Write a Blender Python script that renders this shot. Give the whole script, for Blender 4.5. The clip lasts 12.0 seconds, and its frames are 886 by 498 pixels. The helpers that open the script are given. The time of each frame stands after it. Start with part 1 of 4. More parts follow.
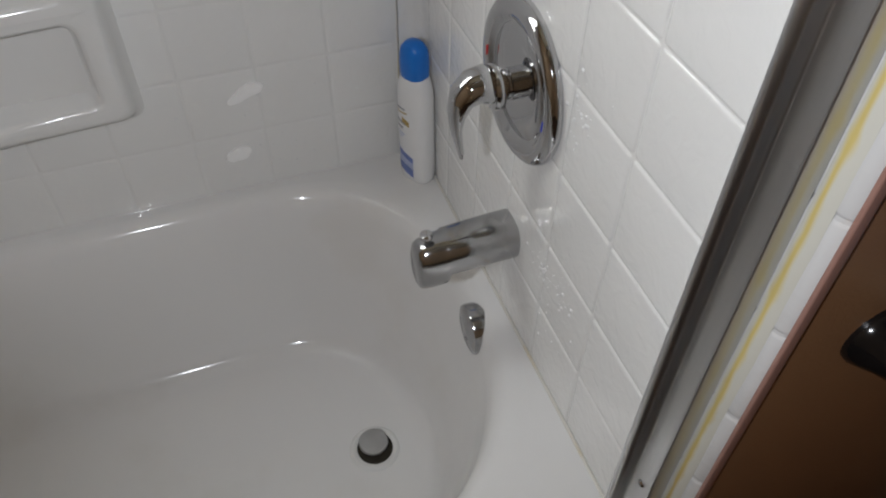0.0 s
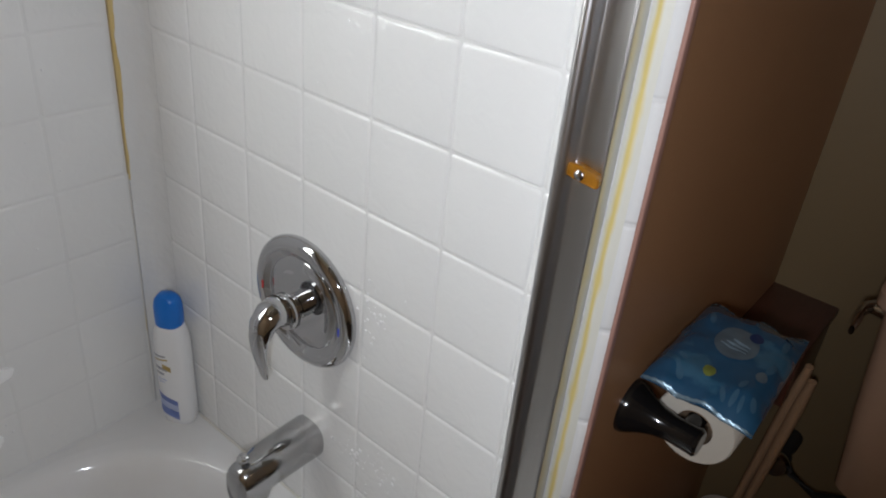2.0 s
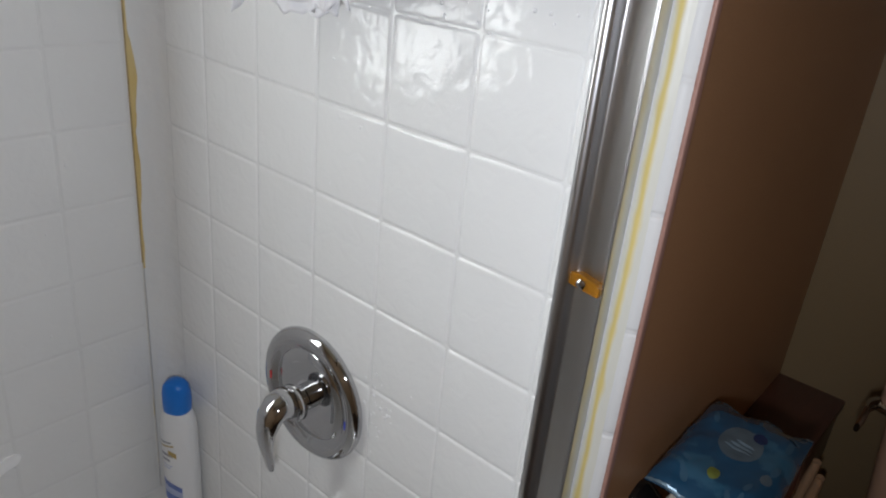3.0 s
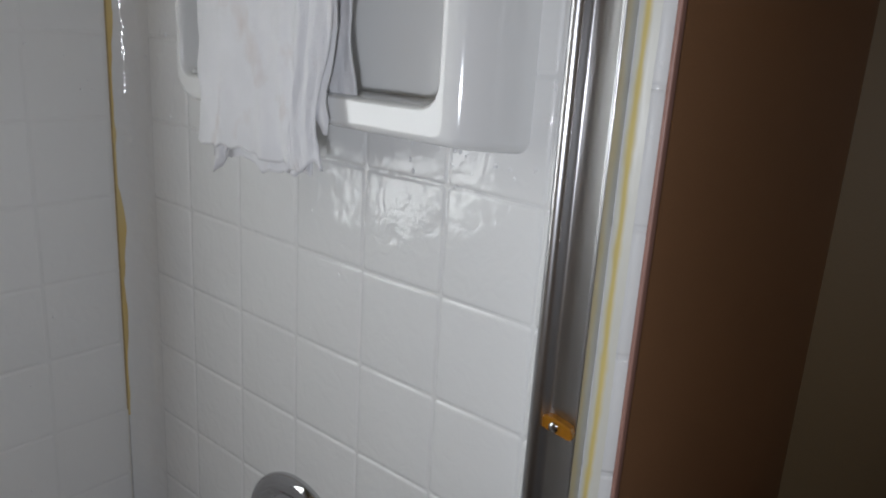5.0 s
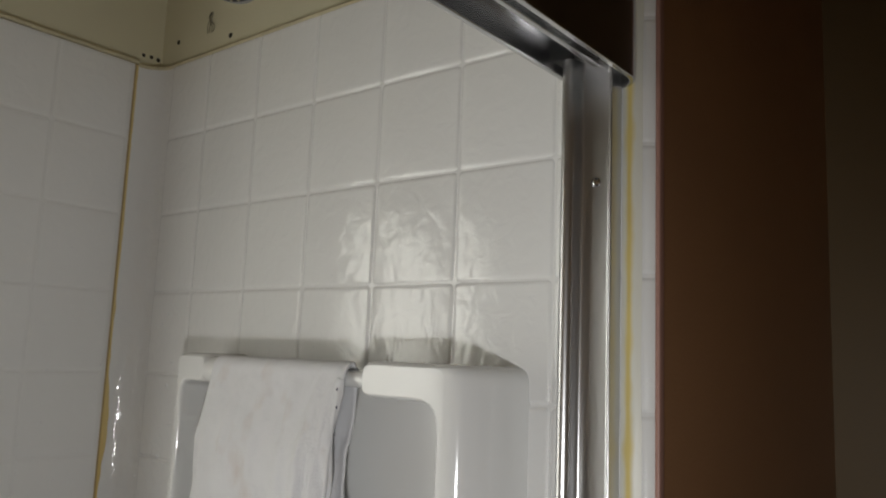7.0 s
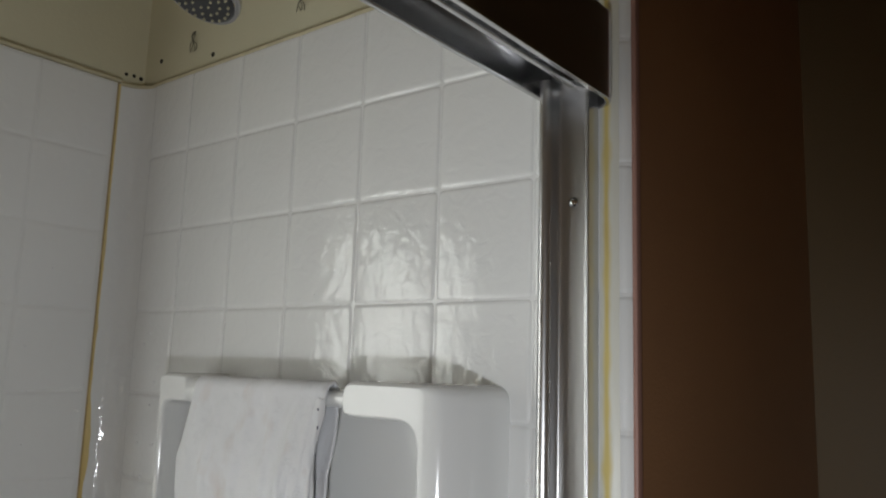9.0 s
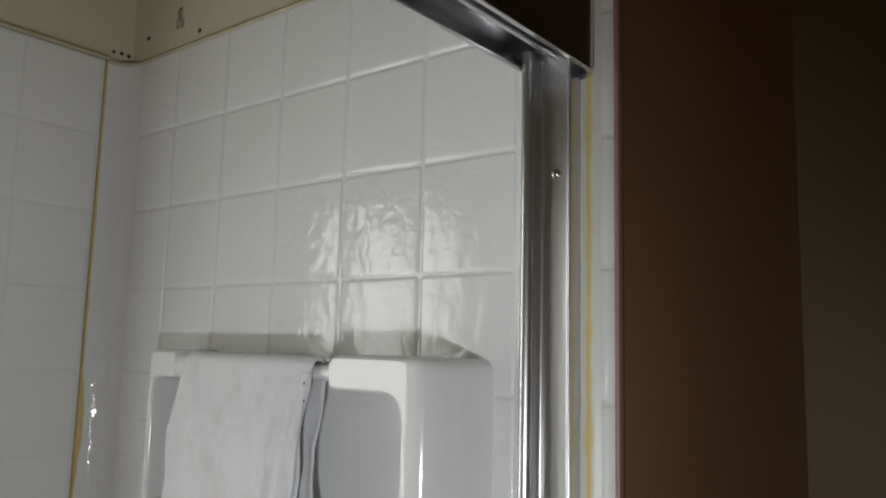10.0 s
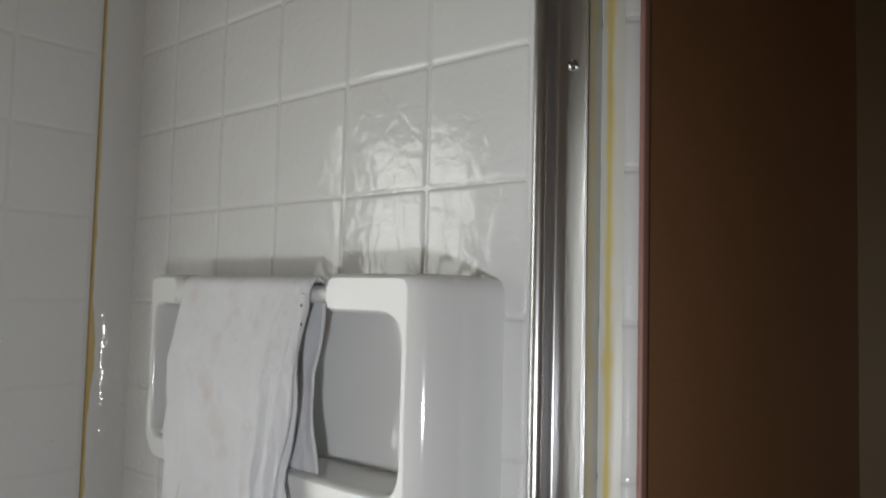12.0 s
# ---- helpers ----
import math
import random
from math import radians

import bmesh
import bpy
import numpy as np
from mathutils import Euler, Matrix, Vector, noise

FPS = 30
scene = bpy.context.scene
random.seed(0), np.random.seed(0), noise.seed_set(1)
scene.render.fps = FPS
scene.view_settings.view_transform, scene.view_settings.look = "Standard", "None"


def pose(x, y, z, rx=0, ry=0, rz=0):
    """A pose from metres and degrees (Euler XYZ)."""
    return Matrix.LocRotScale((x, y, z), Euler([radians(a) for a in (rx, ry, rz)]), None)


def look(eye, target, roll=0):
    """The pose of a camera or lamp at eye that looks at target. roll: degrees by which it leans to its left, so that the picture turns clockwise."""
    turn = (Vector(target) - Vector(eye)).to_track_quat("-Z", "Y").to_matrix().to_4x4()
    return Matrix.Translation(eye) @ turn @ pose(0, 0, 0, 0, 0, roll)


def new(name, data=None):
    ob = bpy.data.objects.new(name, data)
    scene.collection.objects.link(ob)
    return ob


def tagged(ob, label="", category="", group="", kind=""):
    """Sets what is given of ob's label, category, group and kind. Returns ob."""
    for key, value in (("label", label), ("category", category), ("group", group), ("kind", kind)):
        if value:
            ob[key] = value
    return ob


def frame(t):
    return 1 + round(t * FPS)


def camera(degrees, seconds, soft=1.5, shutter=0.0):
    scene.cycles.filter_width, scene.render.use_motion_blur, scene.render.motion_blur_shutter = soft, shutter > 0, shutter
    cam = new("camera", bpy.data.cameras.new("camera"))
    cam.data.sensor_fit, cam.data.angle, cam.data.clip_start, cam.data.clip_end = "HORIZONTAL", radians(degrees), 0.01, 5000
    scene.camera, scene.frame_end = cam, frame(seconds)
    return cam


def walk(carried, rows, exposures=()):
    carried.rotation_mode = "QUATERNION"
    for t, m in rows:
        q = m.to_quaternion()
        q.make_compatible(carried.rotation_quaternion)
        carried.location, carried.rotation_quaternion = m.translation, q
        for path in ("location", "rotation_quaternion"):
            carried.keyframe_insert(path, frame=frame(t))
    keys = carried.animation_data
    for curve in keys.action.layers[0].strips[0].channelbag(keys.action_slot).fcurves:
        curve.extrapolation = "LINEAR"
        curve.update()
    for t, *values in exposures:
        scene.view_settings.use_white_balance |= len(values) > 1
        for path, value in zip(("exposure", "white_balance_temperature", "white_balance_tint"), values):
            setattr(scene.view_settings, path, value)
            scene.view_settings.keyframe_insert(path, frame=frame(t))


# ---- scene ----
cam = camera(59.9, 12.0, soft=2.0)

PATH = [
    (0, (-0.322, -0.406, 1.217), (0.157, 0.863, -0.253), 1.1),
    (0.5, (-0.39, -0.42, 1.227), (0.399, 0.672, -0.252), 3.3),
    (1, (-0.497, -0.42, 1.253), (0.61, 0.594, -0.068), 6.8),
    (1.5, (-0.533, -0.43, 1.284), (0.75, 0.627, 0.171), 6.3),
    (2, (-0.543, -0.422, 1.303), (0.83, 0.638, 0.307), 5.9),
    (2.5, (-0.549, -0.427, 1.326), (0.856, 0.7, 0.457), 5.2),
    (2.7, (-0.544, -0.423, 1.338), (0.866, 0.715, 0.492), 5.8),
    (4.3, (-0.578, -0.437, 1.342), (0.844, 0.716, 0.536), 5.4),
    (4.5, (-0.56, -0.443, 1.337), (0.852, 0.748, 0.57), 5.4),
    (5, (-0.541, -0.446, 1.371), (0.942, 0.779, 0.823), 3.6),
    (5.5, (-0.555, -0.453, 1.416), (1.025, 0.772, 1.352), 1.6),
    (6, (-0.564, -0.463, 1.473), (1.019, 0.734, 1.719), 0.8),
    (6.5, (-0.577, -0.459, 1.487), (0.983, 0.755, 1.792), 1.1),
    (6.7, (-0.575, -0.447, 1.487), (0.964, 0.8, 1.76), 2.3),
    (8.5, (-0.57, -0.451, 1.495), (0.999, 0.756, 1.782), 1.8),
    (9, (-0.571, -0.456, 1.494), (0.984, 0.765, 1.799), 1.8),
    (9.5, (-0.566, -0.455, 1.485), (0.987, 0.772, 1.769), 2.6),
    (10, (-0.561, -0.468, 1.488), (0.998, 0.758, 1.743), 1.4),
    (10.5, (-0.565, -0.474, 1.484), (0.983, 0.767, 1.744), 1.1),
    (11, (-0.554, -0.475, 1.477), (1.015, 0.743, 1.716), 1.9),
    (11.5, (-0.538, -0.475, 1.477), (1.04, 0.739, 1.661), 1.7),
    (12, (-0.487, -0.45, 1.464), (1.01, 0.871, 1.584), 1.4),
]
walk(cam, [(t, look(eye, target, roll)) for t, eye, target, roll in PATH],
     [(0, 0.12, 6200, 12), (1, 0.16, 6150, 12), (1.5, 0.14, 6100, 12), (2.5, 0.03, 6080, 12), (4.3, -0.36, 5950, 12), (5, -0.60, 6000, 12), (5.5, -0.75, 6080, 12), (6, -0.98, 6650, 10), (6.5, -0.84, 6680, 10), (8.5, -0.70, 6280, 9), (10.5, -0.70, 6270, 9), (12, -0.70, 6290, 10)])

# ---------------------------------------------------------------- light
world = bpy.data.worlds.new("dim_room")
world.use_nodes = True
world.node_tree.nodes["Background"].inputs[0].default_value = (0.9, 0.6, 0.4, 1)
world.node_tree.nodes["Background"].inputs[1].default_value = 0.02
scene.world = world

torch = new("torch_light", bpy.data.lights.new("torch_light", "SPOT"))
torch.data.energy = 12.5
torch.data.color = (0.97, 0.985, 1.0)
torch.data.spot_size = radians(134)
torch.data.spot_blend = 0.55
torch.data.shadow_soft_size = 0.022
torch.matrix_world = look((-0.60, -0.43, 1.275), (-0.10, 0.394, 1.15))

# ---------------------------------------------------------------- materials


def material(name, color, rough=0.5, metal=0.0, vary=0.0, vary_scale=8.0, bump=0.0, bump_scale=60.0,
             stain=None, stain_scale=5.0, stain_cut=(0.6, 0.75), coat=0.0, rough_vary=0.0, stretch=(1, 1, 1),
             wave=0.0, wave_scale=14.0, random=0.0, swirl=0.0, gelcoat=0.0):
    m = bpy.data.materials.new(name)
    m.use_nodes = True
    nt = m.node_tree
    b = nt.nodes["Principled BSDF"]
    b.inputs["Base Color"].default_value = (*color, 1)
    b.inputs["Roughness"].default_value = rough
    b.inputs["Metallic"].default_value = metal
    b.inputs["Coat Weight"].default_value = coat
    geo = nt.nodes.new("ShaderNodeNewGeometry")
    mp = nt.nodes.new("ShaderNodeMapping")
    mp.inputs["Scale"].default_value = stretch
    nt.links.new(geo.outputs["Position"], mp.inputs["Vector"])

    def noise_tex(scale, detail=4.0, distortion=0.0):
        n = nt.nodes.new("ShaderNodeTexNoise")
        n.inputs["Scale"].default_value = scale
        n.inputs["Detail"].default_value = detail
        n.inputs["Distortion"].default_value = distortion
        nt.links.new(mp.outputs[0], n.inputs["Vector"])
        return n.outputs["Fac"]

    col = None
    if vary:
        mix = nt.nodes.new("ShaderNodeMix")
        mix.data_type = "RGBA"
        mix.inputs[6].default_value = (*[c * (1 - vary) for c in color], 1)
        mix.inputs[7].default_value = (*[min(1, c * (1 + vary)) for c in color], 1)
        nt.links.new(noise_tex(vary_scale), mix.inputs[0])
        col = mix.outputs[2]
    if random:
        oi = nt.nodes.new("ShaderNodeObjectInfo")
        hsv = nt.nodes.new("ShaderNodeHueSaturation")
        rng = nt.nodes.new("ShaderNodeMapRange")
        rng.inputs[3].default_value, rng.inputs[4].default_value = 1 - random, 1 + random
        nt.links.new(oi.outputs["Random"], rng.inputs[0])
        nt.links.new(rng.outputs[0], hsv.inputs["Value"])
        if col:
            nt.links.new(col, hsv.inputs["Color"])
        else:
            hsv.inputs["Color"].default_value = (*color, 1)
        col = hsv.outputs[0]
    if stain:
        ramp = nt.nodes.new("ShaderNodeMapRange")
        ramp.inputs[1].default_value, ramp.inputs[2].default_value = stain_cut
        nt.links.new(noise_tex(stain_scale, 6.0), ramp.inputs[0])
        mix = nt.nodes.new("ShaderNodeMix")
        mix.data_type = "RGBA"
        mix.inputs[7].default_value = (*stain, 1)
        if col:
            nt.links.new(col, mix.inputs[6])
        else:
            mix.inputs[6].default_value = (*color, 1)
        nt.links.new(ramp.outputs[0], mix.inputs[0])
        col = mix.outputs[2]
    if col:
        nt.links.new(col, b.inputs["Base Color"])
    if rough_vary:
        rr = nt.nodes.new("ShaderNodeMapRange")
        rr.inputs[3].default_value, rr.inputs[4].default_value = max(0.02, rough - rough_vary), rough + rough_vary
        nt.links.new(noise_tex(18.0), rr.inputs[0])
        nt.links.new(rr.outputs[0], b.inputs["Roughness"])
    normal = None
    for strength, scale, dist in ((wave, wave_scale, 0.004), (bump, bump_scale, 0.001)):
        if strength:
            bp = nt.nodes.new("ShaderNodeBump")
            bp.inputs["Strength"].default_value = strength
            bp.inputs["Distance"].default_value = dist
            nt.links.new(noise_tex(scale, 2.0, swirl if scale == wave_scale else 0.0), bp.inputs["Height"])
            if gelcoat and scale == wave_scale:
                # the ripples lie mostly in the clear gloss layer
                under = nt.nodes.new("ShaderNodeBump")
                under.inputs["Strength"].default_value = strength * 0.4
                under.inputs["Distance"].default_value = dist
                nt.links.new(bp.inputs["Height"].links[0].from_socket, under.inputs["Height"])
                normal = under.outputs[0]
                nt.links.new(bp.outputs[0], b.inputs["Coat Normal"])
                b.inputs["Coat Weight"].default_value = 1.0
                b.inputs["Coat Roughness"].default_value = gelcoat
                b.inputs["Specular IOR Level"].default_value = 0.1
                continue
            if normal:
                nt.links.new(normal, bp.inputs["Normal"])
            normal = bp.outputs[0]
    if normal:
        nt.links.new(normal, b.inputs["Normal"])
    return m


TILE = material("moulded_white_tile", (0.80, 0.80, 0.785), 0.35, vary=0.03, vary_scale=9, wave=0.33, wave_scale=58, swirl=0.9, gelcoat=0.016,
                bump=0.03, bump_scale=260, rough_vary=0.012, random=0.012)
SURROUND = material("white_moulded_surround", (0.78, 0.78, 0.765), 0.08, vary=0.03, vary_scale=6, wave=0.6, wave_scale=48, rough_vary=0.03)
PANEL = material("white_surround_panel", (0.78, 0.78, 0.765), 0.10, vary=0.03, vary_scale=6, wave=0.12, wave_scale=10, rough_vary=0.05)
TUB = material("white_tub_acrylic", (0.78, 0.775, 0.765), 0.12, vary=0.025, vary_scale=5, rough_vary=0.04,
               wave=0.08, wave_scale=8, stain=(0.70, 0.68, 0.64), stain_scale=3.5, stain_cut=(0.58, 0.85))
CHROME = material("chrome", (0.52, 0.52, 0.53), 0.05, 1.0, rough_vary=0.03, vary=0.04, vary_scale=40)
SPOUT = material("dulled_chrome", (0.44, 0.44, 0.445), 0.14, 1.0, rough_vary=0.05, vary=0.08, vary_scale=40)
BRUSHED = material("worn_chrome_drain", (0.45, 0.45, 0.45), 0.32, 1.0, vary=0.12, vary_scale=60, rough_vary=0.08)
ALU = material("bright_aluminium", (0.58, 0.58, 0.585), 0.30, 1.0, vary=0.14, vary_scale=60, stretch=(1, 1, 0.05), rough_vary=0.08,
               bump=0.1, bump_scale=300)
ALU_H = material("bright_aluminium_rail", (0.58, 0.58, 0.585), 0.22, 1.0, vary=0.10, vary_scale=30, stretch=(0.05, 1, 1), rough_vary=0.08,
                 bump=0.02, bump_scale=300)
CAULK = material("aged_yellow_caulk", (0.75, 0.61, 0.22), 0.4, vary=0.15, vary_scale=30, stain=(0.50, 0.33, 0.10), stain_scale=9,
                 stain_cut=(0.56, 0.74), bump=0.4, bump_scale=120, stretch=(1, 1, 0.3))
CAULK_OLD = material("stained_caulk_seam", (0.72, 0.58, 0.28), 0.4, vary=0.10, vary_scale=20, stain=(0.70, 0.52, 0.20), stain_scale=11,
                     stain_cut=(0.46, 0.64), bump=0.4, bump_scale=120, stretch=(1, 1, 0.4))
CAULK_PALE = material("pale_caulk", (0.74, 0.72, 0.66), 0.4, vary=0.06, vary_scale=25, stain=(0.62, 0.52, 0.30), stain_scale=14, stain_cut=(0.58, 0.72))
SEAM = material("brown_seam", (0.46, 0.34, 0.16), 0.7, vary=0.4, vary_scale=50)
CREAM = material("yellowed_cream_paint", (0.64, 0.60, 0.43), 0.5, vary=0.08, vary_scale=7, stain=(0.52, 0.45, 0.27), stain_scale=4,
                 stain_cut=(0.60, 0.78), bump=0.2, bump_scale=220)
BROWN = material("brown_wall_paint", (0.335, 0.176, 0.086), 0.42, vary=0.07, vary_scale=5, bump=0.25, bump_scale=330,
                 stain=(0.29, 0.148, 0.076), stain_scale=3, stain_cut=(0.55, 0.8))
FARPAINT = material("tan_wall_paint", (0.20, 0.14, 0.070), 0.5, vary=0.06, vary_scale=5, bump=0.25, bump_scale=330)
TRIM = material("rosy_brown_edge_trim", (0.36, 0.20, 0.16), 0.45, vary=0.12, vary_scale=30)
BASE = material("tan_painted_baseboard", (0.44, 0.29, 0.15), 0.4, vary=0.1, vary_scale=20)
# light tan for unseen walls, picked to throw more bounce into the room
BOUNCEPAINT = material("warm_tan_bounce_paint", (0.56, 0.40, 0.25), 0.5, vary=0.06, vary_scale=5, bump=0.25, bump_scale=330)
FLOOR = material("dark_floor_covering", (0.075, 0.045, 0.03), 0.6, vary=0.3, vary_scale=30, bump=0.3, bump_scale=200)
CEIL = material("cream_ceiling", (0.55, 0.48, 0.36), 0.8, vary=0.05, vary_scale=5, bump=0.3, bump_scale=200)
SEALANT = material("greenish_white_sealant", (0.72, 0.72, 0.60), 0.3, vary=0.08, vary_scale=30, wave=0.2, wave_scale=30)
AMBER = material("amber_plastic", (0.50, 0.21, 0.015), 0.12, vary=0.35, vary_scale=90, coat=0.4, wave=0.3, wave_scale=90)
AMBER.node_tree.nodes["Principled BSDF"].inputs["Transmission Weight"].default_value = 0.45
BLUE = material("blue_cap_plastic", (0.01, 0.17, 0.62), 0.32, vary=0.06, vary_scale=60)
WHITE_PL = material("white_bottle_plastic", (0.82, 0.82, 0.82), 0.3, vary=0.02, vary_scale=30)
LAB_DARK = material("grey_print", (0.34, 0.34, 0.37), 0.4, vary=0.2, vary_scale=120)
LAB_GOLD = material("golden_print", (0.45, 0.32, 0.10), 0.4, vary=0.2, vary_scale=120)
LAB_BLUE = material("blue_print", (0.16, 0.22, 0.50), 0.4, vary=0.35, vary_scale=70)
LAB_PALE = material("pale_blue_print", (0.45, 0.50, 0.68), 0.4, vary=0.2, vary_scale=70)
CLOTH = material("worn_white_cotton", (0.77, 0.77, 0.785), 0.95, vary=0.06, vary_scale=24, bump=0.7, bump_scale=900,
                 stain=(0.68, 0.63, 0.61), stain_scale=30, stain_cut=(0.56, 0.80), stretch=(1, 1, 0.75), wave=0.8, wave_scale=46)
STITCH = material("navy_stitching", (0.03, 0.03, 0.07), 0.9, vary=0.2, vary_scale=90)
BLACK = material("black_lacquer", (0.008, 0.007, 0.007), 0.13, vary=0.2, vary_scale=40)
PAPER = material("soft_white_paper", (0.66, 0.61, 0.52), 0.95, vary=0.03, vary_scale=50, bump=0.4, bump_scale=400)
CARD = material("cardboard", (0.32, 0.22, 0.14), 0.9, vary=0.1, vary_scale=80)
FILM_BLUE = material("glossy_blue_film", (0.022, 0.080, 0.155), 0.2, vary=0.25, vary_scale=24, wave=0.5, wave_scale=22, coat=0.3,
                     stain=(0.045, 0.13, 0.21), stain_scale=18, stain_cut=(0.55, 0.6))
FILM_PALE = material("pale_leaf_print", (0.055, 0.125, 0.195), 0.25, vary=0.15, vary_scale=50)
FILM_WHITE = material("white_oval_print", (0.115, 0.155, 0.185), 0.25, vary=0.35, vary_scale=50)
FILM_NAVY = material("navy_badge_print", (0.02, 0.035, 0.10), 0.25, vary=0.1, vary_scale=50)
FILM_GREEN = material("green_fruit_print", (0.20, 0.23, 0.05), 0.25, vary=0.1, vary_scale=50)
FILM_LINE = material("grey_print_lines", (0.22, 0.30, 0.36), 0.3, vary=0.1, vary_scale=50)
DARKWOOD = material("dark_stained_wood", (0.085, 0.030, 0.018), 0.35, vary=0.3, vary_scale=18, stretch=(1, 6, 6), bump=0.2, bump_scale=90)
PALEWOOD = material("pale_wooden_handle", (0.42, 0.26, 0.15), 0.5, vary=0.2, vary_scale=30, stretch=(6, 6, 1))
CADDY = material("white_caddy_plastic", (0.50, 0.45, 0.38), 0.35, vary=0.05, vary_scale=30)
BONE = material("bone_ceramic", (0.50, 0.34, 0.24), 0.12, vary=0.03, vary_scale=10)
RUBBER_SHADE = material("dark_rubber_and_shade", (0.02, 0.018, 0.016), 0.6, vary=0.2, vary_scale=30)
TIP = material("yellowed_rubber_tip", (0.36, 0.33, 0.22), 0.5, vary=0.2, vary_scale=60)
MOULD_SHADE = material("black_mould_and_shade", (0.035, 0.03, 0.02), 0.9, vary=0.3, vary_scale=80)
# matt white that imitates glints of light on the long wall
GLINT_WHITE = material("white_glint_stand_in", (0.95, 0.95, 0.94), 0.7, vary=0.06, vary_scale=90, bump=0.5, bump_scale=300)
RED = material("red_dot", (0.5, 0.03, 0.03), 0.4, vary=0.1)
BLUEDOT = material("blue_dot", (0.03, 0.06, 0.5), 0.4, vary=0.1)
NOZZLE = material("grey_rubber_nozzle", (0.022, 0.022, 0.024), 0.4, vary=0.2, vary_scale=60)

FILM_CRIMP = material("silvery_crimped_film", (0.17, 0.25, 0.31), 0.3, metal=0.4, vary=0.3, vary_scale=160)


def bead_stain(m, y0, core, fade, white):
    """Let the yellowing die away to white on both sides of the bead's middle."""
    nt = m.node_tree
    b = nt.nodes["Principled BSDF"]
    src = b.inputs["Base Color"].links[0].from_socket
    geo = nt.nodes.new("ShaderNodeNewGeometry")
    sep = nt.nodes.new("ShaderNodeSeparateXYZ")
    nt.links.new(geo.outputs["Position"], sep.inputs[0])
    wob = nt.nodes.new("ShaderNodeTexNoise")
    wob.inputs["Scale"].default_value = 14.0
    nt.links.new(geo.outputs["Position"], wob.inputs["Vector"])

    def calc(op, a, c):
        n = nt.nodes.new("ShaderNodeMath")
        n.operation = op
        for k, v in enumerate((a, c)):
            if isinstance(v, float):
                n.inputs[k].default_value = v
            else:
                nt.links.new(v, n.inputs[k])
        return n.outputs[0]

    off = calc("SUBTRACT", sep.outputs[1], y0)
    off = calc("ADD", off, calc("MULTIPLY", calc("SUBTRACT", wob.outputs["Fac"], 0.5), 0.004))
    rng = nt.nodes.new("ShaderNodeMapRange")
    rng.interpolation_type = "SMOOTHSTEP"
    rng.inputs[1].default_value, rng.inputs[2].default_value = core, fade
    wide = nt.nodes.new("ShaderNodeTexNoise")
    wide.inputs["Scale"].default_value = 32.0
    nt.links.new(geo.outputs["Position"], wide.inputs["Vector"])
    spread = calc("ADD", calc("MULTIPLY", wide.outputs["Fac"], 1.6), 0.15)
    nt.links.new(calc("MULTIPLY", calc("ABSOLUTE", off, 0.0), spread), rng.inputs[0])
    mix = nt.nodes.new("ShaderNodeMix")
    mix.data_type = "RGBA"
    mix.inputs[7].default_value = (*white, 1)
    nt.links.new(src, mix.inputs[6])
    nt.links.new(rng.outputs[0], mix.inputs[0])
    nt.links.new(mix.outputs[2], b.inputs["Base Color"])


bead_stain(CAULK, -0.1800, 0.0003, 0.0044, (0.76, 0.75, 0.66))

# ---------------------------------------------------------------- mesh helpers


def mesh_of(name, bm, mat, smooth=True):
    me = bpy.data.meshes.new(name)
    bmesh.ops.recalc_face_normals(bm, faces=bm.faces)
    bm.to_mesh(me)
    bm.free()
    for p in me.polygons:
        p.use_smooth = smooth
    if smooth:
        me.set_sharp_from_angle(angle=radians(38))
    me.materials.append(mat)
    return me


def part(name, bm, mat, parent=None, label="", smooth=True):
    ob = new(name, mesh_of(name, bm, mat, smooth))
    if parent:
        ob.parent = parent
    if label:
        tagged(ob, label)
    return ob


def thing(name, x, y, z, label, category, group=""):
    e = new(name)
    e.location = (x, y, z)
    e.empty_display_size = 0.05
    tagged(e, label, category, group)
    return e


def at_home(ob, parent):
    """Parent a mesh given in world places to an Empty that stands elsewhere."""
    ob.parent = parent
    ob.matrix_parent_inverse = Matrix.Translation(parent.location).inverted()
    return ob


def wpart(name, bm, mat, parent, label="", smooth=True):
    return at_home(part(name, bm, mat, None, label, smooth), parent)


def box(bm, x0, x1, y0, y1, z0, z1, bevel=0.0, segs=2):
    vs = [bm.verts.new((x, y, z)) for x in (x0, x1) for y in (y0, y1) for z in (z0, z1)]
    quads = ((0, 1, 3, 2), (4, 6, 7, 5), (0, 4, 5, 1), (2, 3, 7, 6), (0, 2, 6, 4), (1, 5, 7, 3))
    fs = [bm.faces.new([vs[i] for i in q]) for q in quads]
    if bevel:
        es = {e for f in fs for e in f.edges}
        bmesh.ops.bevel(bm, geom=list(es), offset=bevel, segments=segs, affect="EDGES", profile=0.6)
    return bm


def boxbm(*a, **k):
    return box(bmesh.new(), *a, **k)


def loft(rings, closed=True, cap0=True, cap1=True, bm=None):
    bm = bm or bmesh.new()
    rows = [[bm.verts.new(p) for p in r] for r in rings]
    n = len(rows[0])
    for a, b in zip(rows, rows[1:]):
        for i in range(n if closed else n - 1):
            j = (i + 1) % n
            bm.faces.new((a[i], a[j], b[j], b[i]))
    if cap0 and closed:
        bm.faces.new(rows[0])
    if cap1 and closed:
        bm.faces.new(list(reversed(rows[-1])))
    return bm


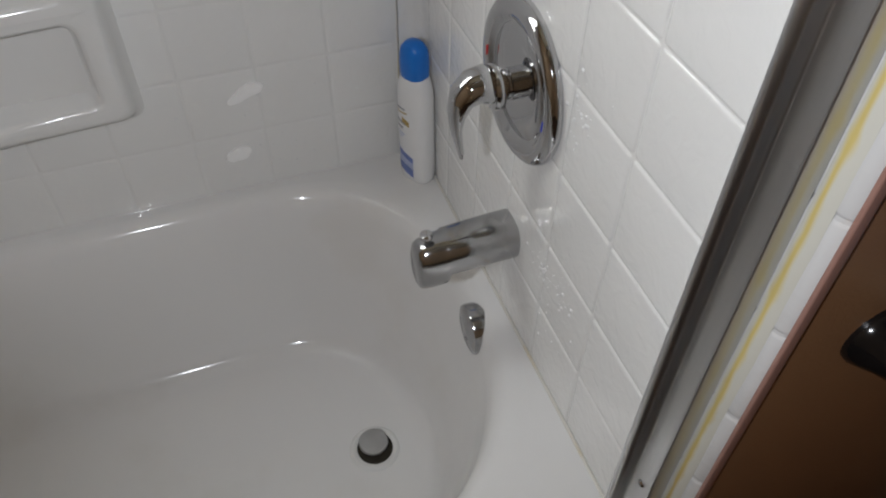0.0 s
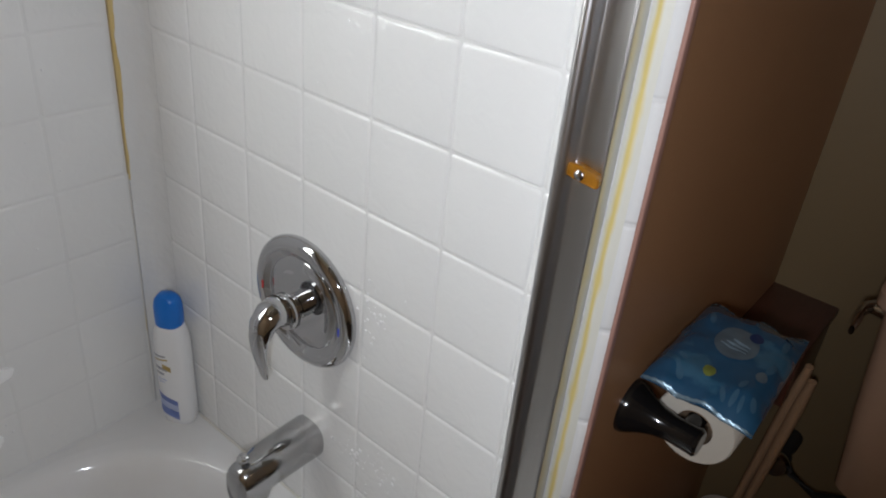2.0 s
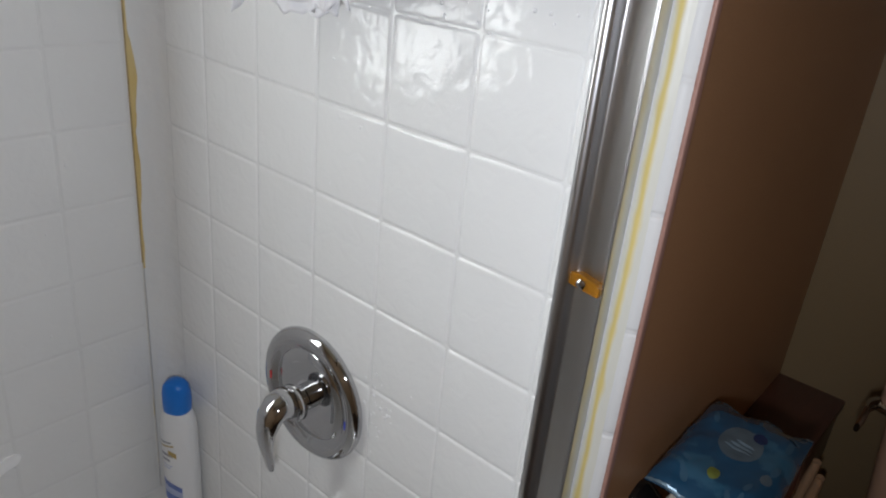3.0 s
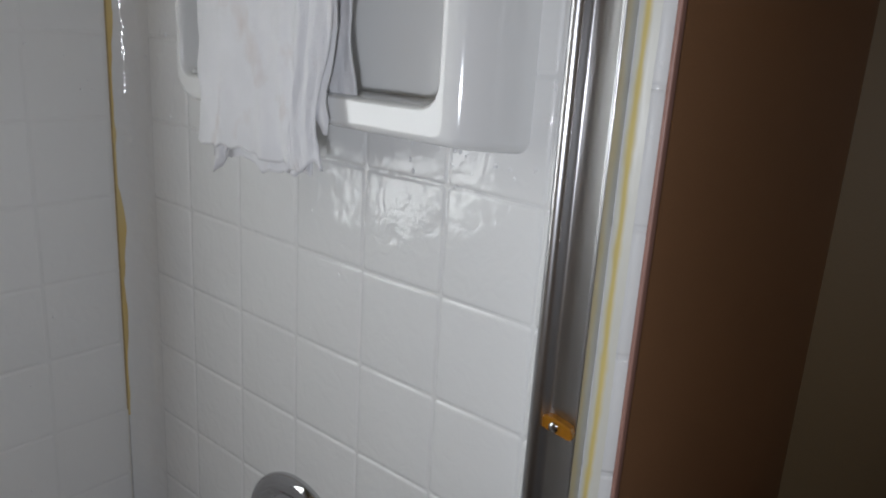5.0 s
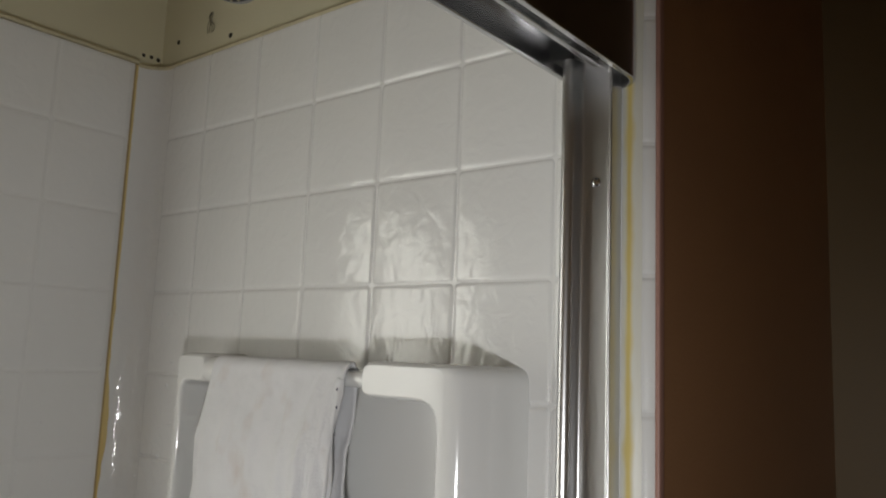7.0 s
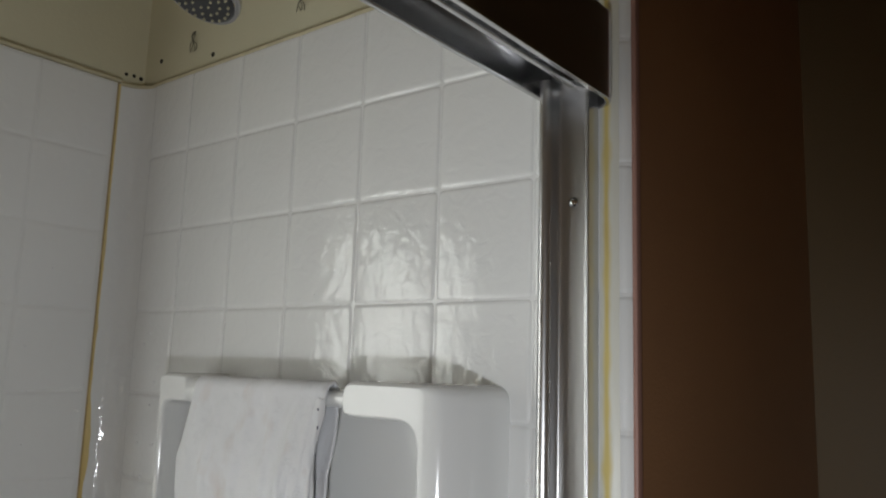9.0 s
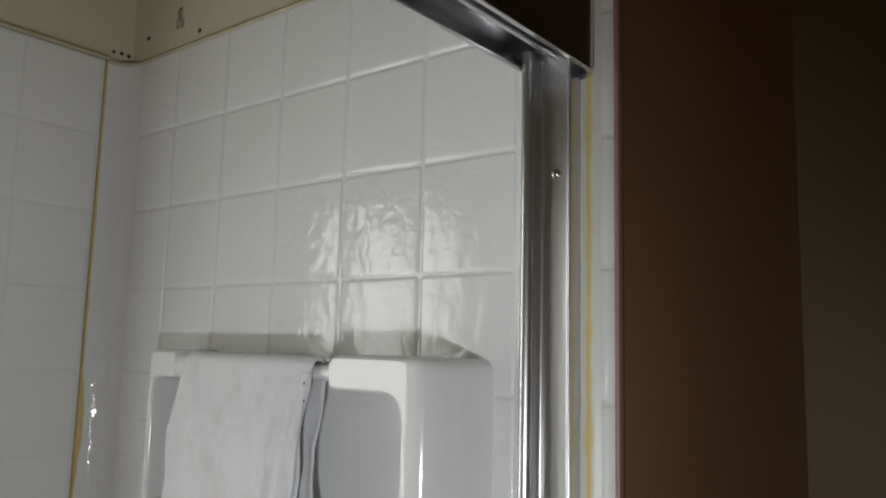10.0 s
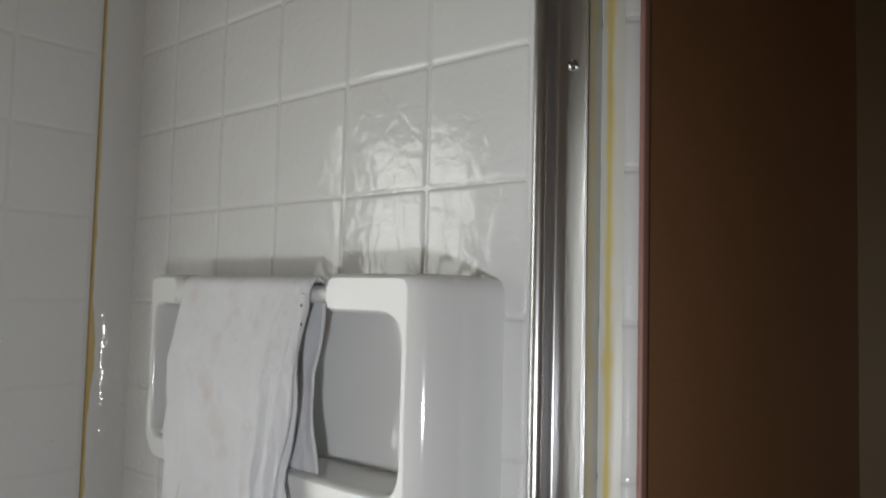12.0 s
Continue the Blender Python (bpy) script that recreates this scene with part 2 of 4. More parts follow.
def lathe(profile, origin, axis, n=32, bm=None, cap0=True, cap1=True):
    """profile: pairs of (radius, distance along axis)."""
    ax = Vector(axis).normalized()
    u = ax.orthogonal().normalized()
    v = ax.cross(u)
    o = Vector(origin)
    rings = [[o + ax * d + (u * math.cos(2 * math.pi * i / n) + v * math.sin(2 * math.pi * i / n)) * r for i in range(n)]
             for r, d in profile]
    return loft(rings, True, cap0, cap1, bm)


def tube(points, radii, n=16, bm=None, flat=None):
    """A swept round bar through points; flat: (wide, tall) factors with the wide way along y."""
    pts = [Vector(p) for p in points]
    rings = []
    for i, p in enumerate(pts):
        d = (pts[min(i + 1, len(pts) - 1)] - pts[max(i - 1, 0)]).normalized()
        side = Vector((0, 1, 0)) if abs(d.y) < 0.9 else Vector((1, 0, 0))
        w = (side - d * side.dot(d)).normalized()
        up = d.cross(w)
        r = radii[i] if hasattr(radii, "__len__") else radii
        fw, fu = flat[i] if flat else (1, 1)
        rings.append([p + w * math.cos(2 * math.pi * k / n) * r * fw + up * math.sin(2 * math.pi * k / n) * r * fu for k in range(n)])
    return loft(rings, True, True, True, bm)


def rounded(points, radius, segs=5):
    """A polygon of 2D points with its corners rounded. radius: one number or one a corner."""
    out = []
    n = len(points)
    for i, p in enumerate(points):
        r = radius[i] if hasattr(radius, "__len__") else radius
        p, a, b = Vector(p), Vector(points[i - 1]), Vector(points[(i + 1) % n])
        da, db = (a - p), (b - p)
        r = min(r, da.length * 0.49, db.length * 0.49)
        s, e = p + da.normalized() * r, p + db.normalized() * r
        for k in range(segs + 1):
            t = k / segs
            out.append(tuple(s * (1 - t) ** 2 + p * 2 * t * (1 - t) + e * t * t))
    return out


def prism(poly, place, d0, d1, bm=None):
    """Extrude a 2D polygon; place(u, v, d) gives the point."""
    return loft([[place(u, v, d0) for u, v in poly], [place(u, v, d1) for u, v in poly]], True, True, True, bm)


def bevelled(ob, width, segs=3, angle=35):
    m = ob.modifiers.new("bevel", "BEVEL")
    m.width, m.segments, m.limit_method, m.angle_limit = width, segs, "ANGLE", radians(angle)
    m.harden_normals = False
    return ob


# ---------------------------------------------------------------- the plan
PITCH = 0.108
Z_RIM, Z_TOP = 0.366, 1.880
Z_FLOOR, Z_CEIL = 0.05, 2.30
Y_BACK, Y_EDGE = 0.560, -0.200
X_FAR, X_LEFT, Y_SOUTH = 0.635, -1.52, -1.75

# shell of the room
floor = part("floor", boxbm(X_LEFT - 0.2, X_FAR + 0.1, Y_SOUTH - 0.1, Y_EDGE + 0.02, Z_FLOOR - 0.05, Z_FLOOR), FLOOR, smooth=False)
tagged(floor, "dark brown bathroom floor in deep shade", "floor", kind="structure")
ceiling = part("ceiling", boxbm(X_LEFT - 0.2, X_FAR + 0.1, Y_SOUTH - 0.1, Y_BACK + 0.12, Z_CEIL, Z_CEIL + 0.06), CEIL, smooth=False)
tagged(ceiling, "plain cream painted bathroom ceiling", "ceiling", kind="structure")

SKEW = 0.015   # the brown wall runs slightly out of square
wall = part("wall_toilet_side", prism([(0.012, Y_EDGE), (X_FAR, Y_EDGE + SKEW * X_FAR), (X_FAR, Y_EDGE + 0.11), (0.012, Y_EDGE + 0.11)], lambda u, v, d: (u, v, d), Z_FLOOR, Z_CEIL), BROWN, smooth=False)
tagged(wall, "brown painted wall beside the tub in dim light", "wall", kind="structure")
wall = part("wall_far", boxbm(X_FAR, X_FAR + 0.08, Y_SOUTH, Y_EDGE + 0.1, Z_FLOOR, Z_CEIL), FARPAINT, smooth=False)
tagged(wall, "dull tan painted wall behind the toilet", "wall", kind="structure")
# south and west walls stay out of view; added as warm reflectors
wall = part("wall_south", boxbm(X_LEFT - 0.1, X_FAR + 0.08, Y_SOUTH - 0.08, Y_SOUTH, Z_FLOOR, Z_CEIL), BOUNCEPAINT, smooth=False)
tagged(wall, "unseen tan wall closing the room, coloured to bounce light", "wall", kind="structure")
wall = part("wall_west", boxbm(X_LEFT - 0.1, X_LEFT, Y_SOUTH, Y_BACK + 0.1, Z_FLOOR, Z_CEIL), BOUNCEPAINT, smooth=False)
tagged(wall, "unseen tan wall at the tub's far end, coloured to bounce light", "wall", kind="structure")
wall = part("wall_above_faucet", boxbm(0.006, 0.10, Y_EDGE + 0.1, Y_BACK + 0.02, Z_TOP - 0.02, Z_CEIL), CREAM, smooth=False)
tagged(wall, "yellowed cream painted wall above the shower surround", "wall", kind="structure")
wall = part("wall_above_edge", boxbm(0.0055, 0.012, Y_EDGE, Y_EDGE + 0.1, Z_TOP - 0.02, Z_CEIL), CREAM, smooth=False)
tagged(wall, "yellowed cream painted wall end above the tile strip", "wall", kind="structure")
wall = part("wall_above_back", boxbm(X_LEFT, 0.006, Y_BACK + 0.006, Y_BACK + 0.1, Z_TOP - 0.02, Z_CEIL), CREAM, smooth=False)
tagged(wall, "yellowed cream painted wall above the long side", "wall", kind="structure")

trim = part("trim_corner", prism(rounded([(0.0035, -0.2022), (0.013, -0.2022), (0.013, -0.198), (0.0035, -0.198)], 0.0015, 3),
                                 lambda u, v, d: (u, v, d), Z_FLOOR, Z_CEIL), TRIM)
tagged(trim, "thin rosy brown edge trim at the wall corner", "trim", kind="structure")

bm = bmesh.new()
poly = [(0, Z_FLOOR), (-0.014, Z_FLOOR), (-0.014, Z_FLOOR + 0.07), (-0.010, Z_FLOOR + 0.085), (-0.006, Z_FLOOR + 0.092), (-0.005, Z_FLOOR + 0.105), (0, Z_FLOOR + 0.11)]
prism(poly, lambda u, v, d: (d, Y_EDGE + SKEW * d + u, v), 0.016, X_FAR, bm)
base = part("baseboard", bm, BASE)
tagged(base, "tan painted wooden baseboard along the brown wall", "baseboard", kind="structure")

# moulded surround: faucet end with its rounded inner corner
RAD = 0.034
corner = [(0.0, 0.500)] + [(-RAD + RAD * math.cos(a), Y_BACK - RAD + RAD * math.sin(a)) for a in [math.pi / 2 * i / 10 for i in range(11)]]
outline = [(0.0, -0.186), (0.0, 0.0), (0.0, 0.3)] + corner
front = [(0.012 - 0.012 * math.cos(a), -0.188 - 0.012 * math.sin(a)) for a in [math.pi / 2 * (1 - i / 5) for i in range(6)]]
poly = front + outline[1:] + [(-RAD - 0.001, Y_BACK + 0.008), (0.012, Y_BACK + 0.008)]
surround = part("wall_faucet_panel", prism(poly, lambda u, v, d: (u, v, d), Z_RIM - 0.004, Z_TOP), SURROUND)
tagged(surround, "glossy white moulded shower surround with square tile pattern", "shower wall", kind="structure")
WX0, WX1, WZ0, WZ1 = -0.791, -0.467, 1.016, 1.772
bm = boxbm(WX1, -RAD - 0.003, Y_BACK, Y_BACK + 0.008, Z_RIM - 0.004, Z_TOP)
box(bm, X_LEFT, WX0, Y_BACK, Y_BACK + 0.008, Z_RIM - 0.004, Z_TOP)
box(bm, WX0, WX1, Y_BACK, Y_BACK + 0.008, Z_RIM - 0.004, WZ0)
box(bm, WX0, WX1, Y_BACK, Y_BACK + 0.008, WZ1, Z_TOP)
back_panel = part("wall_back_panel", bm, PANEL, smooth=False)
tagged(back_panel, "glossy white moulded long wall panel with tile pattern", "shower wall", kind="structure")

# small frosted window, which glints in the faucet wall's tiles
PANE = bpy.data.materials.new("frosted_window_light")
PANE.use_nodes = True
nt = PANE.node_tree
pb = nt.nodes["Principled BSDF"]
pb.inputs["Base Color"].default_value = (0.8, 0.8, 0.75, 1)
pb.inputs["Roughness"].default_value = 0.4
pb.inputs["Emission Strength"].default_value = 8.0
tex = nt.nodes.new("ShaderNodeTexNoise")
tex.inputs["Scale"].default_value = 9.0
ramp = nt.nodes.new("ShaderNodeMix")
ramp.data_type = "RGBA"
ramp.inputs[6].default_value = (0.66, 0.66, 0.58, 1)
ramp.inputs[7].default_value = (1.0, 1.0, 0.95, 1)
geo = nt.nodes.new("ShaderNodeNewGeometry")
nt.links.new(geo.outputs["Position"], tex.inputs["Vector"])
nt.links.new(tex.outputs["Fac"], ramp.inputs[0])
nt.links.new(ramp.outputs[2], pb.inputs["Emission Color"])
win = thing("window_1", (WX0 + WX1) / 2, Y_BACK + 0.03, WZ0, "small frosted window with pale light in the shower wall", "window")
tagged(win, kind="structure")
bm = boxbm(WX0 - 0.02, WX0, Y_BACK + 0.0085, Y_BACK + 0.05, WZ0 - 0.02, WZ1 + 0.02)
box(bm, WX1, WX1 + 0.02, Y_BACK + 0.0085, Y_BACK + 0.05, WZ0 - 0.02, WZ1 + 0.02)
box(bm, WX0, WX1, Y_BACK + 0.0085, Y_BACK + 0.05, WZ0 - 0.02, WZ0)
box(bm, WX0, WX1, Y_BACK + 0.0085, Y_BACK + 0.05, WZ1, WZ1 + 0.02)
wpart("window_frame", bm, PANEL, win, smooth=False)
wpart("pane", boxbm(WX0 - 0.002, WX1 + 0.002, Y_BACK + 0.030, Y_BACK + 0.034, WZ0 - 0.002, WZ1 + 0.002), PANE, win, "frosted glowing pane", smooth=False)

# seam of caulk between the two panels
bm = bmesh.new()
rings = []
rs = random.Random(4)


def on_cove(d, off, z):
    """A point d along the rounded corner from its back edge, standing off it."""
    a = math.pi / 2 - d / RAD
    return (-RAD + (RAD - off) * math.cos(a), Y_BACK - RAD + (RAD - off) * math.sin(a), z)


for i in range(150):
    z = 0.79 + (Z_TOP - 0.792) * i / 149
    thin = min(1.0, max(0.15, (1.70 - z) / 0.35))
    w = 0.0012 + thin * (0.022 * max(0, noise.noise((0, 3.1, z * 7)) - 0.02) + 0.004 * max(0, noise.noise((0, 8, z * 31)))) + 0.0008 * rs.random()
    rings.append([(-RAD - 0.0022, Y_BACK - 0.0004, z), (-RAD - 0.0012, Y_BACK - 0.0022, z), on_cove(0.55 * w, 0.0018, z), on_cove(w, 0.0002, z)])
loft(rings, False, bm=bm)
seam = part("caulk_seam", bm, CAULK_OLD)
tagged(seam, "stained yellow caulk seam up the corner joint", "caulk", kind="structure")
bm = boxbm(-RAD - 0.0034, -RAD - 0.0024, Y_BACK - 0.0026, Y_BACK, 0.80, Z_TOP)
low = part("seam_line_low", boxbm(-RAD - 0.0034, -RAD - 0.0026, Y_BACK - 0.0016, Y_BACK, Z_RIM + 0.05, 0.7995), CAULK_PALE, smooth=False)
tagged(low, "pale caulk line along the lower panel joint", "joint", kind="structure")
seam = part("seam_line", bm, SEAM, smooth=False)
tagged(seam, "dark dirt line along the panel joint", "joint", kind="structure")

# caulk along the top of the panels
bm = tube([(0.001, y, Z_TOP + 0.001 + 0.0008 * noise.noise((y * 30, 0, 0))) for y in np.linspace(-0.19, Y_BACK - RAD, 40)], 0.0032, 6)
tube([(-RAD + (RAD + 0.001) * math.cos(a), Y_BACK - RAD + (RAD) * math.sin(a), Z_TOP) for a in np.linspace(0, math.pi / 2, 8)], 0.0032, 6, bm)
tube([(x, Y_BACK - 0.001, Z_TOP + 0.004 + 0.0008 * noise.noise((x * 30, 3, 0))) for x in np.linspace(-RAD, X_LEFT, 60)], 0.0035, 6, bm)
seam = part("caulk_top", bm, material("top_caulk", (0.52, 0.46, 0.30), 0.6, vary=0.35, vary_scale=25))
tagged(seam, "dirty yellow caulk along the top of the surround", "caulk", kind="structure")

# strip outside the door jamb: sealant and yellow caulk line
bm = bmesh.new()
rings = []
for i in range(120):
    z = Z_RIM + 0.005 + (Z_TOP - Z_RIM - 0.02) * i / 119
    w = 0.0012 * noise.noise((2, 0, z * 11)) + 0.0005 * noise.noise((5, 0, z * 60))
    lump = 0.0010 * noise.noise((9, 0, z * 40))
    rings.append([(-0.0012, -0.1895 - w, z), (-0.0028, -0.1865 - w, z), (-0.0048 - lump, -0.1825 + w, z), (-0.0046 - lump, -0.1790 + w, z), (-0.0036, -0.1755, z), (-0.0018, -0.1724, z)])
loft(rings, False, bm=bm)
seam = part("caulk_jamb", bm, CAULK)
tagged(seam, "yellowed caulk bead beside the metal door jamb", "caulk", kind="structure")

# ---------------------------------------------------------------- tub


def oval(xe, a, yc, b, z, left=-1.43, n=40):
    """A basin outline: a half ellipse towards the drain and a rounder far end."""
    pts = []
    xc = xe - a
    for i in range(n + 1):
        t = -math.pi / 2 + math.pi * i / n
        pts.append((xc + a * math.cos(t), yc + b * math.sin(t), z))
    al = 0.22
    for i in range(1, 10):
        pts.append((xc + (left + al - xc) * i / 10, yc + b, z))
    for i in range(n // 2 + 1):
        t = math.pi / 2 + math.pi * i / (n // 2)
        pts.append((left + al + al * math.cos(t), yc + b * math.sin(t), z))
    for i in range(1, 10):
        pts.append((left + al + (xc - left - al) * i / 10, yc - b, z))
    return pts


def to_rect(pts, x0, x1, y0, y1, z):
    out = []
    for x, y, _ in pts:
        cx, cy = max(-1.2, min(-0.30, x)), 0.2
        dx, dy = x - cx, y - cy
        ts = []
        if dx > 1e-6: ts.append((x1 - cx) / dx)
        if dx < -1e-6: ts.append((x0 - cx) / dx)
        if dy > 1e-6: ts.append((y1 - cy) / dy)
        if dy < -1e-6: ts.append((y0 - cy) / dy)
        t = min(ts)
        px, py = cx + dx * t, cy + dy * t
        if abs(px - x1) < 0.05 and abs(py - y1) < 0.05: px, py = x1, y1
        if abs(px - x1) < 0.05 and abs(py - y0) < 0.05: px, py = x1, y0
        out.append((px, py, z))
    return out


YC = 0.222
rim = oval(-0.010, 0.245, YC, 0.306, Z_RIM)
X1 = 0.008
rings = [to_rect(rim, X_LEFT + 0.004, X1, -0.196, Y_BACK + 0.004, Z_FLOOR),
         to_rect(rim, X_LEFT + 0.004, X1, -0.196, Y_BACK + 0.004, Z_RIM - 0.016),
         to_rect(rim, X_LEFT + 0.004, X1, -0.194, Y_BACK + 0.004, Z_RIM - 0.006),
         to_rect(rim, X_LEFT + 0.004, X1, -0.186, Y_BACK + 0.004, Z_RIM - 0.001),
         to_rect(rim, X_LEFT + 0.004, X1, -0.178, Y_BACK + 0.004, Z_RIM)]
mid = []
for p, q in zip(rings[-1], oval(-0.006, 0.250, YC, 0.316, Z_RIM)):
    mid.append(tuple(Vector(p).lerp(Vector(q), 0.75))[:2] + (Z_RIM,))
rings.append(mid)
#            end inset, side inset, z
for de, ds, z in ((0.0, 0.0, Z_RIM - 0.0010), (0.012, 0.008, Z_RIM - 0.004), (0.023, 0.016, Z_RIM - 0.012), (0.031, 0.021, Z_RIM - 0.026),
                  (0.037, 0.026, 0.31), (0.045, 0.033, 0.26), (0.056, 0.041, 0.20), (0.068, 0.049, 0.15), (0.080, 0.060, 0.11),
                  (0.088, 0.069, 0.090), (0.097, 0.079, 0.074), (0.109, 0.092, 0.0655), (0.128, 0.112, 0.0625), (0.20, 0.17, 0.060), (0.24, 0.22, 0.059)):
    rings.append(oval(-0.006 - de, 0.250 - 0.45 * de, YC, 0.316 - ds, z, -1.44 + de * 1.5))
deck, bm = loft(rings[:6], True, False, False), loft(rings[5:], True, False, True)
tub = thing("bathtub", -0.75, 0.18, Z_FLOOR, "white acrylic bathtub with rounded basin, wet and empty", "bathtub")
wpart("basin", bm, TUB, tub)
wpart("rim", deck, TUB, tub)

# caulk where tub meets the end wall
bm = tube([(-0.002, y, Z_RIM + 0.0005) for y in np.linspace(-0.115, 0.5, 50)], 0.0022, 6)
seam = part("caulk_tub", bm, CAULK_PALE)
tagged(seam, "thin stained caulk line along the tub ledge", "caulk", kind="structure")

# drain with its flat stopper
dr = Vector((-0.203, 0.208, 0.0605))
drain = thing("tub_drain", *dr, "round worn metal drain with a raised flat stopper", "drain")
wpart("flange", lathe([(0.028, -0.006), (0.0295, 0.003), (0.036, 0.0042), (0.040, 0.002), (0.042, -0.001)], dr, (0, 0, 1), 40, cap0=False, cap1=False), PANEL, drain)
# the shade down the mouth is painted: a closed, shallow black dish
wpart("well", lathe([(0.0298, 0.0025), (0.0285, 0.0008), (0.001, 0.0006)], dr, (0, 0, 1), 40, cap0=False), MOULD_SHADE, drain, "shallow black dish in place of the drain mouth's shade")
wpart("stopper", lathe([(0.010, 0.0), (0.012, 0.010), (0.0225, 0.012), (0.0240, 0.0135), (0.0240, 0.0155), (0.0225, 0.0172), (0.002, 0.0180)], dr + Vector((-0.001, 0.004, 0.002)), (0, 0, 1), 40), BRUSHED, drain)

# overflow plate on the sloping end of the basin
n_ = Vector((-0.985, 0.04, 0.0)).normalized()
o_ = Vector((-0.0430, 0.208, 0.318))
over = thing("overflow_plate", *o_, "round chrome overflow cover on the tub end", "overflow cover")
wpart("cover", lathe([(0.038, -0.022), (0.038, 0.003), (0.0365, 0.0065), (0.032, 0.0085), (0.002, 0.0105)], o_, n_, 40), SPOUT, over)
for s in (-1, 1):
    wpart("screw", lathe([(0.0032, 0.0080), (0.0032, 0.0108), (0.001, 0.0118)], o_ + Vector((0, 0, 0.021 * s)) + n_ * 0.0, n_, 12), BRUSHED, over)

# ---------------------------------------------------------------- valve
vc = Vector((0.0, 0.206, 0.740))
valve = thing("shower_valve", *vc, "chrome shower valve with round plate and curved lever handle", "shower valve")
wpart("plate", lathe([(0.084, 0.0), (0.0905, 0.002), (0.0918, 0.006), (0.0900, 0.011), (0.0845, 0.0155), (0.0770, 0.0165), (0.0700, 0.0140), (0.0655, 0.0105),
                      (0.0630, 0.0100), (0.0615, 0.0112), (0.045, 0.0125), (0.020, 0.0128)], vc, (-1, 0, 0), 64), CHROME, valve)
wpart("stem", lathe([(0.0175, 0.010), (0.0175, 0.022), (0.016, 0.023), (0.016, 0.027), (0.0175, 0.028), (0.0175, 0.036)], vc, (-1, 0, 0), 32), CHROME, valve)
wpart("hub", lathe([(0.0190, 0.030), (0.0245, 0.033), (0.0250, 0.039), (0.0230, 0.043), (0.019, 0.044)], vc, (-1, 0, 0), 36), CHROME, valve)
lever_pts = [(-0.038, 0.206, 0.742), (-0.050, 0.206, 0.746), (-0.062, 0.206, 0.745), (-0.073, 0.206, 0.736), (-0.079, 0.206, 0.718), (-0.0800, 0.206, 0.700), (-0.0770, 0.206, 0.682), (-0.0740, 0.206, 0.667), (-0.0725, 0.206, 0.655), (-0.0725, 0.206, 0.651)]
wpart("lever", tube(lever_pts, [0.0195, 0.0210, 0.0205, 0.0190, 0.0165, 0.0140, 0.0120, 0.0100, 0.0065, 0.002], 24,
                    flat=[(1.05, 1), (1.05, 1), (1.0, 0.9), (1.0, 0.72), (1.0, 0.55), (1.05, 0.45), (1.1, 0.4), (1.1, 0.36), (1.1, 0.36), (1, 0.4)]), CHROME, valve)
for dy, mt, nm in ((0.0455, RED, "hot_mark"), (-0.046, BLUEDOT, "cold_mark")):
    bm = boxbm(-0.0165, -0.0140, vc.y + dy * 1.6 - 0.0012, vc.y + dy * 1.6 + 0.0012, vc.z - 0.010, vc.z + 0.002, bevel=0.0006)
    wpart(nm, bm, mt, valve, "small red mark" if dy > 0 else "small blue mark")

# ---------------------------------------------------------------- tub spout
sp = thing("tub_spout", 0, 0.2, 0.512, "chrome tub spout with a pull-up diverter knob", "tub spout")


def spout_ring(x, zt, zb, w, n=28):
    c, h = (zt + zb) / 2, (zt - zb) / 2
    return [(x, 0.2 + w * math.copysign(abs(math.cos(t)) ** 0.78, math.cos(t)), c + h * math.copysign(abs(math.sin(t)) ** 0.78, math.sin(t)))
            for t in [2 * math.pi * i / n for i in range(n)]]


rows = [(0.002, 0.542, 0.484, 0.0290), (-0.004, 0.543, 0.483, 0.0295), (-0.030, 0.5425, 0.483, 0.0290), (-0.060, 0.541, 0.482, 0.0284), (-0.090, 0.539, 0.481, 0.0276),
        (-0.0935, 0.5385, 0.466, 0.0272), (-0.098, 0.538, 0.463, 0.0266), (-0.112, 0.536, 0.462, 0.0254), (-0.122, 0.534, 0.462, 0.0242), (-0.1275, 0.530, 0.464, 0.0224), (-0.1300, 0.523, 0.469, 0.0186)]
wpart("body", loft([spout_ring(*r) for r in rows]), SPOUT, sp)
wpart("diverter_knob", lathe([(0.003, -0.006), (0.003, 0.007), (0.0075, 0.008), (0.0085, 0.011), (0.0075, 0.014), (0.003, 0.0155)], (-0.114, 0.2, 0.535), (-0.1, 0, 1), 20), CHROME, sp)

# ---------------------------------------------------------------- metal shower door frame
frame_top = 1.716
jamb = thing("door_jamb", -0.012, -0.146, Z_RIM, "brushed aluminium shower door wall jamb with rounded inner lip", "door jamb")
poly = rounded([(-0.001, -0.172), (-0.0210, -0.172), (-0.0210, -0.1700), (-0.0182, -0.1688), (-0.0180, -0.1440), (-0.0212, -0.1428), (-0.0295, -0.1416), (-0.0330, -0.1375),
                (-0.0322, -0.1320), (-0.0275, -0.1296), (-0.001, -0.1300)], 0.0030, 4)
wpart("channel", prism(poly, lambda u, v, d: (u, v, d), Z_RIM + 0.004, frame_top + 0.021), ALU, jamb)
for z in (0.52, 1.632):
    wpart("screw", lathe([(0.0042, 0.0), (0.0042, 0.0012), (0.003, 0.0026), (0.001, 0.0032)], (-0.0180, -0.157, z), (-1, 0, 0), 16), CHROME, jamb, "small chrome screw head")
